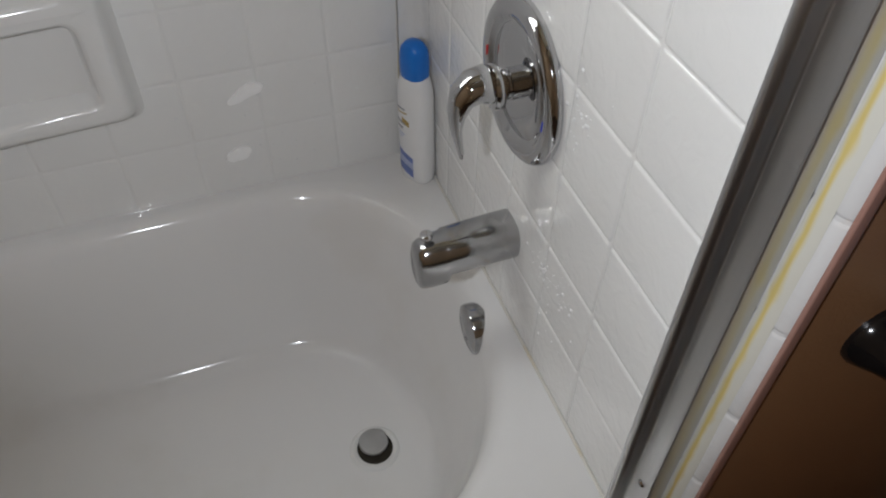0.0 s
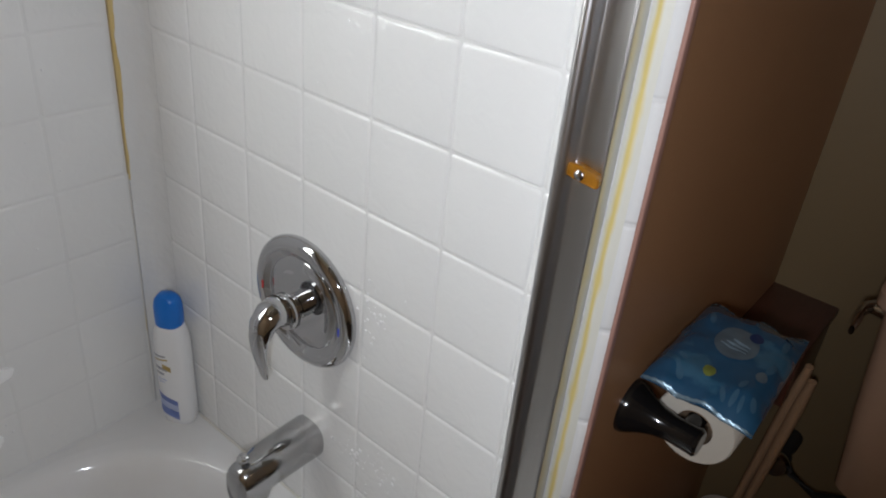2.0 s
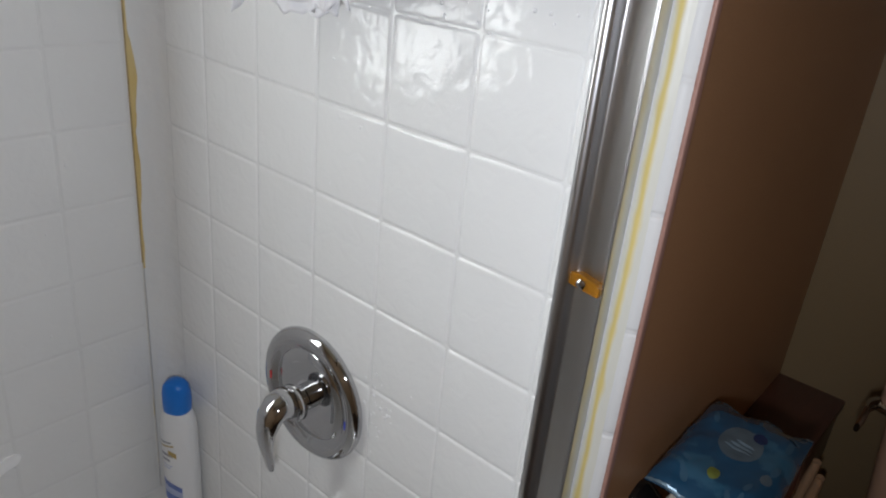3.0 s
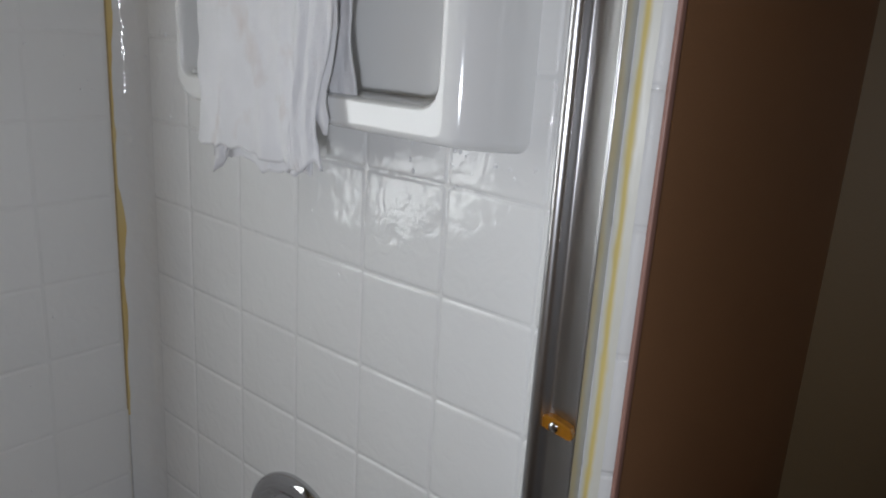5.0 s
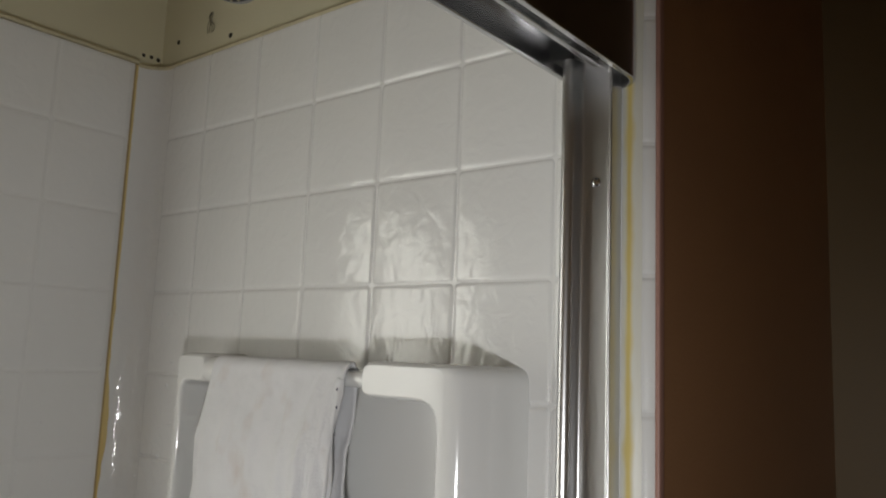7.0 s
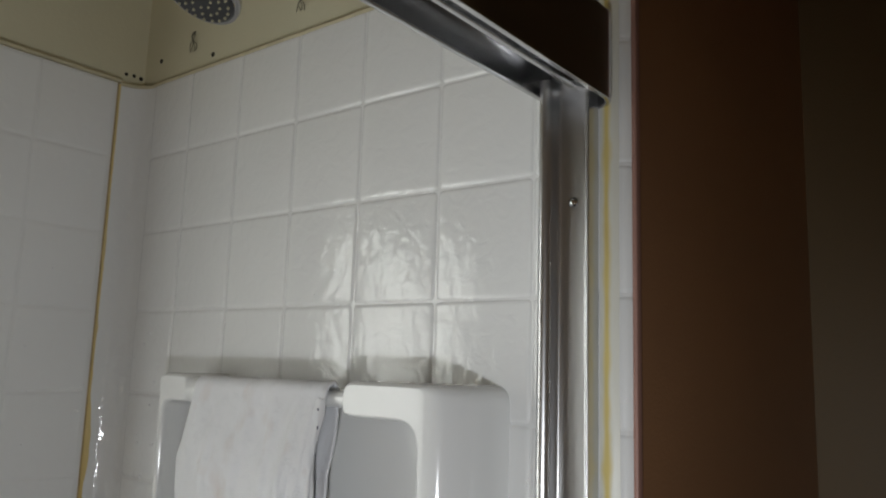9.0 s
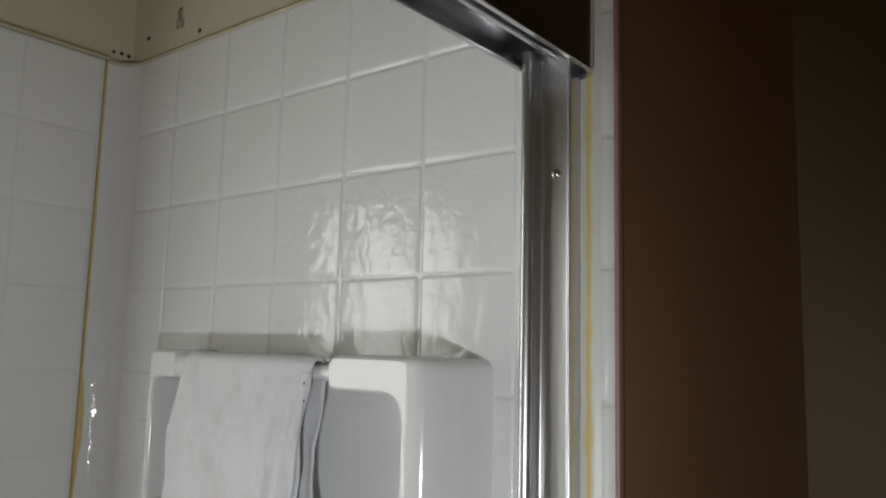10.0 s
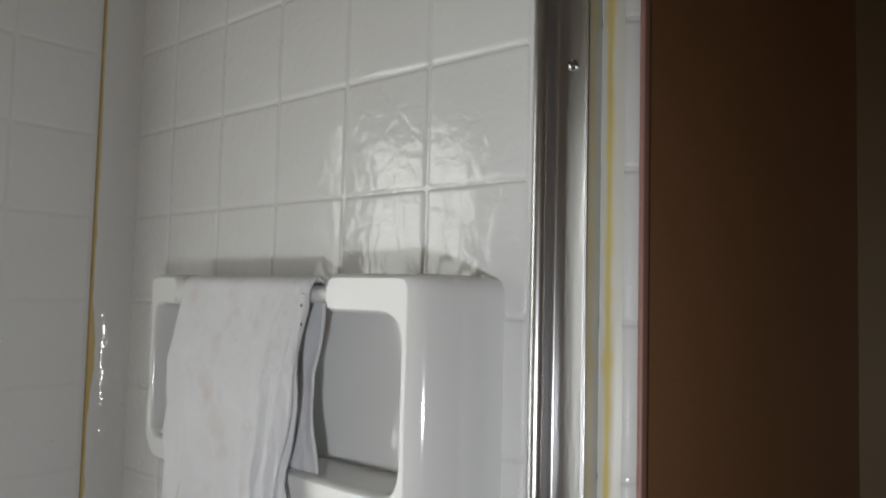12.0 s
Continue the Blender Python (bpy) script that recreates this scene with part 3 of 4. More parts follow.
clip = wpart("bumper_clip", prism(rounded([(-0.1715, 1.0475), (-0.1715, 1.059), (-0.152, 1.0635), (-0.141, 1.0630), (-0.1355, 1.057), (-0.139, 1.0515), (-0.152, 1.0495)], 0.004, 4),
                                  lambda u, v, d: (d, u, v), -0.0175, -0.0265), AMBER, jamb, "amber plastic door bumper")
bevelled(clip, 0.0018, 2)
sc = part("clip_screw", lathe([(0.0045, 0.0), (0.0045, 0.002), (0.003, 0.0032), (0.001, 0.0036)], (-0.0263, -0.154, 1.0555), (-1, 0, 0), 16), CHROME, clip)

header = thing("door_header", -0.76, -0.155, frame_top, "aluminium shower door top rail with roller channels", "door rail")
along = lambda u, v, d: (d, u, v)
wpart("channel_top", prism([(-0.121, 1.749), (-0.121, 1.786), (-0.1845, 1.786), (-0.1845, 1.749)], along, -0.004, X_LEFT + 0.002), ALU_H, header)
bend = [math.radians(a) for a in range(0, 81, 8)]
plan = [(X_LEFT + 0.002, -0.1915)] + [(-0.0252 + 0.0245 * math.sin(a), -0.1670 - 0.0245 * math.cos(a)) for a in bend]
plan += [(-0.0252 + 0.0215 * math.sin(a), -0.1670 - 0.0185 * math.cos(a)) for a in reversed(bend)] + [(X_LEFT + 0.002, -0.1855)]
fascia = wpart("front_fascia", prism(plan, lambda u, v, d: (u, v, d), 1.7135, 1.7895), ALU_H, header)
bevelled(fascia, 0.003, 3, 50)
wpart("middle_lip", prism(rounded([(-0.152, 1.7315), (-0.152, 1.7488), (-0.158, 1.7488), (-0.158, 1.7315)], 0.002, 3), along, -0.0004, X_LEFT + 0.002), ALU_H, header)
wpart("inner_lip", prism(rounded([(-0.1205, 1.7265), (-0.1205, 1.7855), (-0.1258, 1.7855), (-0.1258, 1.7265)], 0.002, 3), along, -0.0004, X_LEFT + 0.002), ALU_H, header)
wpart("wall_bracket", prism([(-0.1590, 1.7385), (-0.1590, 1.7487), (-0.1830, 1.7487), (-0.1830, 1.7290)], along, -0.0008, -0.016), ALU_H, header)

sill = thing("door_sill", -0.76, -0.142, Z_RIM, "flat aluminium shower door bottom track on the tub rim", "door track")
poly = rounded([(-0.118, Z_RIM), (-0.119, Z_RIM + 0.005), (-0.124, Z_RIM + 0.008), (-0.154, Z_RIM + 0.010), (-0.160, Z_RIM + 0.013), (-0.163, Z_RIM + 0.010), (-0.164, Z_RIM)], 0.002, 3)
wpart("track", prism(poly, lambda u, v, d: (d, u, v), -0.002, X_LEFT + 0.002), ALU_H, sill)
bm = tube([(x, -0.170, Z_RIM + 0.002) for x in np.linspace(0.0, -0.5, 30)], 0.006, 8)
seam = part("caulk_sill", bm, SEALANT)
tagged(seam, "rounded sealant bead outside the bottom track", "caulk", kind="structure")

# ---------------------------------------------------------------- soap dish with bar, on the faucet wall
dish = thing("soap_dish", 0, 0.14, 1.38, "white moulded soap niche with open front and towel bar", "soap dish")
T, B, L, R = 1.480, 1.283, 0.354, -0.051
shape = [(R, T), (0.050, T), (0.050, 1.447), (-0.039, 1.447), (-0.039, 1.310), (0.3405, 1.308), (0.3415, 1.447), (0.298, 1.447), (0.298, T - 0.001), (L - 0.001, T - 0.001), (L, B + 0.018), (L - 0.02, B), (R, B)]
rad = [0.016, 0.014, 0.012, 0.022, 0.022, 0.014, 0.012, 0.010, 0.012, 0.012, 0.012, 0.009, 0.016]
f2 = rounded(shape, rad, 5)


def dish_front(u):
    """The front stands out less towards the corner."""
    return -0.070 + 0.008 * max(0.0, min(1.0, (u - 0.08) / 0.22))


def dish_base(u, v):
    inside = -0.0395 < u and 1.30 < v < 1.45
    du = -0.037 * max(0, min(1, (0.02 - u) / 0.06)) if u < 0.02 and not inside else 0
    dv = -0.010 if v < 1.295 else 0
    return u + du, v + dv


def drawn_in(poly, d):
    """A closed outline moved inwards by d."""
    n = len(poly)
    turn = sum(poly[i - 1][0] * poly[i][1] - poly[i][0] * poly[i - 1][1] for i in range(n))
    out = []
    for i, p in enumerate(poly):
        a, c = Vector(poly[i - 1]), Vector(poly[(i + 1) % n])
        e = c - a
        e = e.normalized() if e.length > 1e-9 else Vector((1, 0))
        side = Vector((-e.y, e.x)) * (1 if turn > 0 else -1)
        out.append((p[0] + side.x * d, p[1] + side.y * d))
    return out


#         depth, inward roll of the front edge
steps = [(0.0, 0), (0.08, 0), (0.18, 0), (0.3, 0), (0.45, 0), (0.6, 0), (0.72, 0), (0.82, 0), (0.89, 0.0002), (0.93, 0.0007), (0.96, 0.0014), (0.98, 0.0022), (0.993, 0.0031), (0.999, 0.0038), (1.0, 0.0042)]
rings = []
for s, roll in steps:
    k = 0.84 * (1 - s ** 2.0) ** 0.55 + 0.16 * (1 - s) ** 2.0
    ring = []
    for (u, v), (iu, iv) in zip(f2, drawn_in(f2, roll)):
        bu, bv = dish_base(u, v)
        ring.append((dish_front(u) * s + 0.002 * (1 - s), iu + (bu - u) * k, iv + (bv - v) * k))
    rings.append(ring)
body = wpart("body", loft(rings), PANEL, dish)
even = body.modifiers.new("even_shading", "WEIGHTED_NORMAL")
even.keep_sharp = True
wpart("niche_back", boxbm(-0.008, 0.001, -0.045, 0.347, 1.296, 1.470, bevel=0.003), PANEL, dish)
for k in range(5):
    wpart("soap_ridge", boxbm(-0.056, -0.010, 0.288 + 0.0095 * k, 0.2930 + 0.0095 * k, 1.3080, 1.3125, bevel=0.0015), PANEL, dish)
wpart("bar", lathe([(0.0075, 0.0), (0.0075, 0.268)], (-0.054, 0.046, 1.462), (0, 1, 0), 20), PANEL, dish)
wpart("bar_socket", lathe([(0.0150, 0.0), (0.0150, 0.014), (0.013, 0.019), (0.009, 0.0205)], (-0.0485, 0.300, 1.461), (0, -1, 0), 24), PANEL, dish)

# towel over the bar
towel = thing("washcloth", -0.05, 0.165, 1.474, "thin worn white washcloth hanging over the bar", "washcloth")


def cloth(y0, y1, z_low, x_hang, sign, name, label, seed, slant=0.0, drop0=0.0, nx=56, nz=60, folds=1.0, lean=0.0, widen=0.0, pleats=(), wavy=0.0):
    """pleats: (place across, width, height, drift down the cloth)."""
    bm = bmesh.new()
    grid = []
    for j in range(nz + 1):
        row = []
        s = j / nz
        for i in range(nx + 1):
            f = i / nx
            zl = z_low + slant * f + 0.010 * noise.noise((f * 4, seed, 1)) + 0.004 * noise.noise((f * 16, seed, 2))
            arc = 0.012 * math.pi / 2
            length = arc + (1.474 - zl)
            d = s * length
            if d < arc:
                a = d / 0.012
                x, z = -0.054 + sign * 0.012 * math.sin(a), 1.465 + 0.012 * math.cos(a)
            else:
                x, z = -0.054 + sign * 0.012, 1.465 - (d - arc)
            t = max(0.0, (d - arc) / 0.22)
            soft = min(1, t * 2.2)
            amp = folds * (0.0018 * math.sin(f * 7 + seed + 1.5 * t) + 0.0012 * math.sin(f * 19 + 1.7 * seed + 3 * t) + 0.004 * noise.noise((f * 5 + t, t * 1.2, seed + 9))) * soft
            x += sign * (x_hang * min(1, t * 3)) + amp + 0.002 * noise.noise((f * 9, t * 5, seed)) * soft
            y = y1 + (y0 - y1) * f + 0.006 * noise.noise((t * 3, f * 2, seed)) * soft + lean * t + widen * (1 - f) * math.sin(min(1.0, t * 1.1) * math.pi / 2) + wavy * f * f * math.sin(t * 8.5 + seed) * soft
            for c, w, h, drift in pleats:
                q = (f - c - drift * t + 0.02 * math.sin(t * 7 + c * 20)) / w
                x += sign * h * math.exp(-q * q) * (0.35 + 0.65 * soft)
            x += 0.0022 * noise.noise((f * 13, t * 9, seed + 3)) * soft
            row.append(bm.verts.new((x, y, z)))
        grid.append(row)
    for a, b in zip(grid, grid[1:]):
        for i in range(nx):
            bm.faces.new((a[i], a[i + 1], b[i + 1], b[i]))
    ob = wpart(name, bm, CLOTH, towel, label)
    sol = ob.modifiers.new("thickness", "SOLIDIFY")
    sol.thickness, sol.offset = 0.0022, 0.0
    return ob


cloth(0.096, 0.275, 1.250, 0.012, -1, "front_drop", "", 1.3, slant=-0.008, folds=1.6, widen=0.010, nx=84, nz=72,
      pleats=((0.93, 0.06, 0.006, -0.06), (0.76, 0.045, 0.0045, 0.03), (0.52, 0.06, 0.0040, 0.06), (0.30, 0.05, 0.0035, -0.05), (0.10, 0.07, 0.0040, 0.02)))
cloth(0.120, 0.262, 1.236, 0.004, -1, "under_layer", "second layer of the cloth behind its hem", 5.2, slant=0.004, folds=1.6, widen=0.012, nx=40)
cloth(0.079, 0.240, 1.318, -0.012, 1, "back_drop", "", 4.1, slant=-0.004, folds=1.3, lean=-0.012, wavy=0.004)
cloth(0.072, 0.112, 1.243, 0.020, -1, "folded_edge", "folded side edge of the cloth", 7.7, slant=0.012, nx=24, lean=0.010, folds=0.8, wavy=0.007,
      pleats=((0.25, 0.16, 0.004, 0.1), (0.72, 0.14, 0.004, -0.1)))
rs = random.Random(3)
for i in range(6):
    z = 1.452 - i * 0.019 + 0.008 * rs.random()
    k = 0.0010 + 0.003 * rs.random()
    y = 0.0718 + 0.0006 * i + 0.0040 * rs.random()
    wpart("stitch", boxbm(-0.0745, -0.0735, y, y + 0.0010, z - k, z, bevel=0.0003), STITCH, towel)
edge = [(-0.068 - 0.010 * min(1, k / 4) + 0.002 * math.sin(k * 0.9), 0.0755 + 0.0008 * k + 0.0035 * math.sin(k * 0.75) + 0.003 * noise.noise((k * 0.4, 2, 0)), 1.462 - 0.0135 * k) for k in range(15)]
wpart("rolled_edge", tube(edge, [0.0035] + [0.0052 + 0.0012 * noise.noise((k * 0.5, 0, 4)) for k in range(13)] + [0.0015], 10, flat=[(1.5, 0.8)] * 15), CLOTH, towel, "rolled side edge of the cloth")
# ragged hem with a torn tail
bm = bmesh.new()
rows = []
for j in range(9):
    f = j / 8
    rows.append([(-0.078 + 0.004 * math.sin(f * 5 + i * 0.9), 0.242 - 0.013 * i / 7 - 0.012 * f * i / 7 + 0.012 * f, 1.262 - 0.050 * f * (1 - 0.55 * i / 7) + 0.003 * noise.noise((i * 0.8, f * 5, 3))) for i in range(8)])
loft(rows, False, bm=bm)
tail = wpart("torn_tail", bm, CLOTH, towel, "torn hanging corner of the cloth")
sol = tail.modifiers.new("thickness", "SOLIDIFY")
sol.thickness = 0.002

# ---------------------------------------------------------------- shelf moulded on the long wall
shelf = thing("wall_shelf", -0.61, Y_BACK, 0.51, "white moulded soap shelf with framed recess on the long wall", "soap shelf")
xo0, xo1, xi0, xi1 = -0.86, -0.421, -0.80, -0.456


def inset(poly, x0, x1, z0, z1, k, ends):
    """Draw a rectangle's outline in by k on its sides, and below or above where that end is free."""
    out = []
    for u, v in poly:
        u2 = u - k if u > (x0 + x1) / 2 else u + k
        v2 = v + k * ends[0] if v < (z0 + z1) / 2 else v - k * ends[1]
        out.append((u2, v2))
    return out


def bow(x):
    """The ledge swells forward away from its end."""
    q = max(0.0, min(1.0, (-0.45 - x) / 0.16))
    return 1.0 + 0.9 * q * q * (3 - 2 * q)


for name, zo0, zo1, zi0, zi1, ends in (("lower_bay", 0.553, 0.7245, 0.587, 0.709, (1, 0)), ("upper_bay", 0.7245, 0.95, 0.741, 0.915, (0, 1))):
    rads = [0.022 if ends[0] else 0.0005] * 2 + [0.022 if ends[1] else 0.0005] * 2
    outer = rounded([(xo0, zo0), (xo1, zo0), (xo1, zo1), (xo0, zo1)], rads, 6)
    inner = rounded([(xi0, zi0), (xi1, zi0), (xi1, zi1), (xi0, zi1)], [0.016, 0.016, 0.024, 0.024], 6)
    o = lambda k: inset(outer, xo0, xo1, zo0, zo1, k, ends)
    n = lambda k: inset(inner, xi0, xi1, zi0, zi1, k, (1, 1))
    seq = [(o(-0.014), 0.0), (o(-0.009), -0.003), (o(-0.003), -0.014), (o(0.001), -0.024), (o(0.006), -0.030), (o(0.011), -0.032),
           (n(-0.006), -0.032), (n(-0.002), -0.030), (n(0.001), -0.026), (n(0.004), -0.010), (n(0.009), -0.003)]
    wpart(name, loft([[(u, Y_BACK + d * bow(u), v) for u, v in ring] for ring, d in seq], True, False, True), PANEL, shelf)

# raised white blobs standing in for light glints on the long wall
for k, (cx, cz, w, h, s) in enumerate(((-0.268, 0.548, 0.028, 0.010, 0.35), (-0.298, 0.440, 0.020, 0.012, 0.2))):
    bm = bmesh.new()
    ring = []
    for i in range(40):
        a = 2 * math.pi * i / 40
        r = 1 + 0.25 * noise.noise((math.cos(a) * 1.6, math.sin(a) * 1.6, k * 3)) + 0.12 * noise.noise((math.cos(a) * 5, math.sin(a) * 5, k * 7))
        u, v = w * r * math.cos(a), h * r * math.sin(a)
        ring.append((cx + u, cz + v + s * u - 6.0 * u * u))
    prism(ring, lambda u, v, d: (u, Y_BACK - d, v), 0.0, 0.0042, bm)
    ob = part("soap_smear", bm, GLINT_WHITE)
    tagged(ob, "white blob modelled where light glints on the long wall", "soap smear")

# ---------------------------------------------------------------- bottle on the tub ledge
bp = Vector((-0.0270, 0.498, Z_RIM))
bottle = thing("shampoo_bottle", *bp, "white shampoo bottle with blue cap on the tub ledge", "shampoo bottle")
turn = radians(-60)


def bplace(u, v, z):
    z *= 1.095
    u, v = u * 0.90, v * 0.95
    return (bp.x - 0.015 * z + u * math.cos(turn) - v * math.sin(turn), bp.y + u * math.sin(turn) + v * math.cos(turn), bp.z + z)


def bring(w, d, z, off=0.0, n=36, tilt=0.0, e=0.8):
    out = []
    for i in range(n):
        a = 2 * math.pi * i / n
        u = w * math.copysign(abs(math.cos(a)) ** e, math.cos(a))
        v = d * math.copysign(abs(math.sin(a)) ** e, math.sin(a))
        out.append(bplace(u + off, v, z + tilt * v))
    return out


wpart("body", loft([bring(0.026, 0.0175, 0.0), bring(0.030, 0.0200, 0.003), bring(0.032, 0.0215, 0.012), bring(0.0325, 0.022, 0.06), bring(0.0325, 0.022, 0.12),
                    bring(0.0320, 0.0215, 0.150), bring(0.0295, 0.0200, 0.168), bring(0.0250, 0.0180, 0.180), bring(0.0232, 0.0172, 0.184)]), WHITE_PL, bottle)
wpart("cap", loft([bring(0.0232, 0.0176, 0.178), bring(0.0240, 0.0186, 0.182), bring(0.0245, 0.0190, 0.196), bring(0.0240, 0.0188, 0.211), bring(0.0215, 0.0172, 0.222), bring(0.015, 0.013, 0.229), bring(0.005, 0.005, 0.232)]), BLUE, bottle, "blue plastic cap")


def on_front(u0, u1, z0, z1, mt, name, shear=0.0):
    bm = bmesh.new()
    n = 8
    rows = []
    for zz in (0, 1):
        row = []
        for i in range(n + 1):
            u = u0 + (u1 - u0) * i / n
            q = max(0.0, 1 - (abs(u) / 0.0325) ** 2.5) ** 0.4
            row.append(bplace(u, -0.022 * q - 0.0006, (z0, z1)[zz] + shear * (u - u0)))
        rows.append(row)
    loft(rows, False, bm=bm)
    wpart(name, bm, mt, bottle)


on_front(-0.030, -0.004, 0.128, 0.131, LAB_DARK, "print_bar", 0.05)
on_front(-0.030, 0.000, 0.121, 0.1235, LAB_GOLD, "print_bar", 0.10)
on_front(-0.012, 0.004, 0.108, 0.117, LAB_GOLD, "print_flower", -0.30)
on_front(-0.027, -0.004, 0.106, 0.111, LAB_DARK, "print_bar", -0.10)
on_front(-0.026, -0.010, 0.097, 0.101, LAB_DARK, "print_bar", -0.10)
on_front(-0.025, -0.006, 0.088, 0.0895, LAB_PALE, "print_bar", -0.10)
on_front(-0.025, -0.010, 0.083, 0.0845, LAB_PALE, "print_bar", -0.10)
on_front(-0.029, 0.010, 0.050, 0.060, LAB_BLUE, "print_swoosh", -0.30)
on_front(-0.029, 0.010, 0.038, 0.0495, LAB_PALE, "print_field", -0.25)
on_front(-0.029, 0.010, 0.022, 0.0375, LAB_BLUE, "print_band", -0.25)

# ---------------------------------------------------------------- shower head
shower = thing("shower_fixture", 0, 0.2, 1.99, "chrome shower head on an angled arm", "shower")
wpart("flange", lathe([(0.030, 0.0), (0.030, 0.002), (0.024, 0.008), (0.011, 0.011)], (0.004, 0.2, 1.985), (-1, 0, 0), 32), CHROME, shower)
hd = Vector((-0.146, 0.203, 1.864))
wpart("arm", tube([(0.004, 0.2, 1.985), (-0.045, 0.2, 1.988), (-0.075, 0.2, 1.975), (-0.100, 0.202, 1.945), (-0.122, 0.203, 1.922)], 0.0085, 16), CHROME, shower)
dn = Vector((-0.38, 0.02, -0.92)).normalized()
wpart("head", lathe([(0.010, -0.062), (0.013, -0.050), (0.016, -0.040), (0.027, -0.026), (0.039, -0.012), (0.0415, -0.003), (0.0405, 0.001), (0.037, 0.002)], hd, dn, 40), CHROME, shower)
face = wpart("spray_face", lathe([(0.037, 0.0015), (0.034, 0.0045), (0.002, 0.0055)], hd, dn, 40), NOZZLE, shower, "dark grey spray face with nozzles")
u_ = dn.orthogonal().normalized()
v_ = dn.cross(u_)
for r, k in ((0.012, 8), (0.022, 14), (0.031, 20)):
    for i in range(k):
        a = 2 * math.pi * i / k
        ob = part("nozzle", lathe([(0.0016, 0.004), (0.0013, 0.0068)], hd + u_ * r * math.cos(a) + v_ * r * math.sin(a), dn, 8), TIP, face)

# mould specks near the top corner
rs = random.Random(11)
for k, (x, y, z) in enumerate(((-0.023, 0, 1.899), (-0.011, 0, 1.900), (0.000, 0, 1.899), (0, 0.525, 1.919), (0, 0.400, 1.900))):
    r = 0.0022 + 0.0012 * rs.random()
    if y == 0:
        bm = lathe([(r, 0.0), (r * 0.8, 0.0012), (0.0003, 0.0016)], (x, Y_BACK + 0.006, z), (0, -1, 0), 9)
    else:
        bm = lathe([(r * 1.3, 0.0), (r, 0.0012), (0.0003, 0.0016)], (0.006, y, z), (-1, 0, 0), 9)
    tagged(part("mould_speck", bm, MOULD_SHADE), "tiny black mould speck on the cream wall", "mould speck", "specks above the surround")

# wisps of dusty cobweb on the cream wall
for k, (y, z, h) in enumerate(((0.446, 1.929, 0.030), (0.225, 1.925, 0.022))):
    bm = bmesh.new()
    for j in range(4):
        pts = [(0.0045 - 0.002 * math.sin(math.pi * i / 9), y + 0.010 * noise.noise((i * 0.22, j * 3.1, k)) + 0.004 * (j - 1.5) * i / 9, z + h * (0.5 - i / 9) + 0.003 * noise.noise((j, i * 0.4, k + 5)))
               for i in range(10)]
        tube(pts, 0.0004, 5, bm)
    tagged(part("cobweb", bm, MOULD_SHADE), "thin dusty cobweb wisp clinging to the cream wall", "cobweb", "cobwebs above the surround")

# ---------------------------------------------------------------- toilet corner
yw = Y_EDGE
holder = thing("paper_holder", 0.17, yw, 0.765, "black lacquered toilet paper holder with two posts", "paper holder")
for x in (0.098, 0.262):
    wpart("post", lathe([(0.031, -0.005), (0.031, 0.0), (0.031, 0.004), (0.028, 0.010), (0.0215, 0.022), (0.0165, 0.036), (0.0145, 0.050), (0.0150, 0.074), (0.0158, 0.079), (0.013, 0.082)], (x, yw, 0.766), (0, -1, 0), 28), BLACK, holder)
wpart("roller", lathe([(0.010, 0.0), (0.010, 0.15)], (0.105, yw - 0.064, 0.768), (1, 0, 0), 16), BLACK, holder)
roll = thing("toilet_roll", 0.18, yw - 0.064, 0.766, "white toilet paper roll on the black holder", "toilet roll")
wpart("paper", lathe([(0.0205, 0.0), (0.0430, 0.0), (0.0445, 0.002), (0.0445, 0.083), (0.0430, 0.085), (0.0205, 0.085)], (0.125, yw - 0.064, 0.7585), (1, 0, 0), 48, cap0=False, cap1=False), PAPER, roll)
wpart("core", lathe([(0.0205, -0.0005), (0.0205, 0.0855), (0.0195, 0.0855), (0.0195, -0.0005)], (0.125, yw - 0.064, 0.7585), (1, 0, 0), 32, cap0=False, cap1=False), CARD, roll)

# soft pack of wipes lying on the roll
wz = 0.829
wipes = thing("wipes_pack", 0.165, yw - 0.07, wz, "blue soft pack of wipes lying on the toilet roll", "wipes pack")


def pack_pt(f, g, top):
    """f along x, g from the wall outwards."""
    a = Vector((0.068, -0.214, wz)).lerp(Vector((0.248, -0.209, wz)), f)
    b = Vector((0.074, -0.328, wz - 0.003)).lerp(Vector((0.262, -0.318, wz - 0.003)), f)
    p = a.lerp(b, g)
    edge = min(1.0, 5.5 * min(f, 1 - f)) ** 0.6
    side = min(1.0, 6 * min(g, 1 - g) + 0.05) ** 0.5
    h = 0.016 * edge * side
    w = 0.0022 * noise.noise((f * 6, g * 6, 2)) + 0.0012 * noise.noise((f * 16, g * 14, 5)) + 0.003 * (1 - edge) * math.sin(g * 14)
    droop = -0.012 * max(0, g - 0.8) * 5 * (1 - f) * 0.6
    return Vector((p.x, p.y, p.z + (h if top else -h * 0.85) + w * (1 if top else 0.6) + droop + (0.0012 if top else 0)))


bm = bmesh.new()
NX, NY = 40, 30
tops = [[bm.verts.new(pack_pt(i / NX, j / NY, True)) for i in range(NX + 1)] for j in range(NY + 1)]
bots = [[bm.verts.new(pack_pt(i / NX, j / NY, False)) for i in range(NX + 1)] for j in range(NY + 1)]
for g in (tops, bots):
    for a, b in zip(g, g[1:]):
        for i in range(NX):
            bm.faces.new((a[i], a[i + 1], b[i + 1], b[i]))
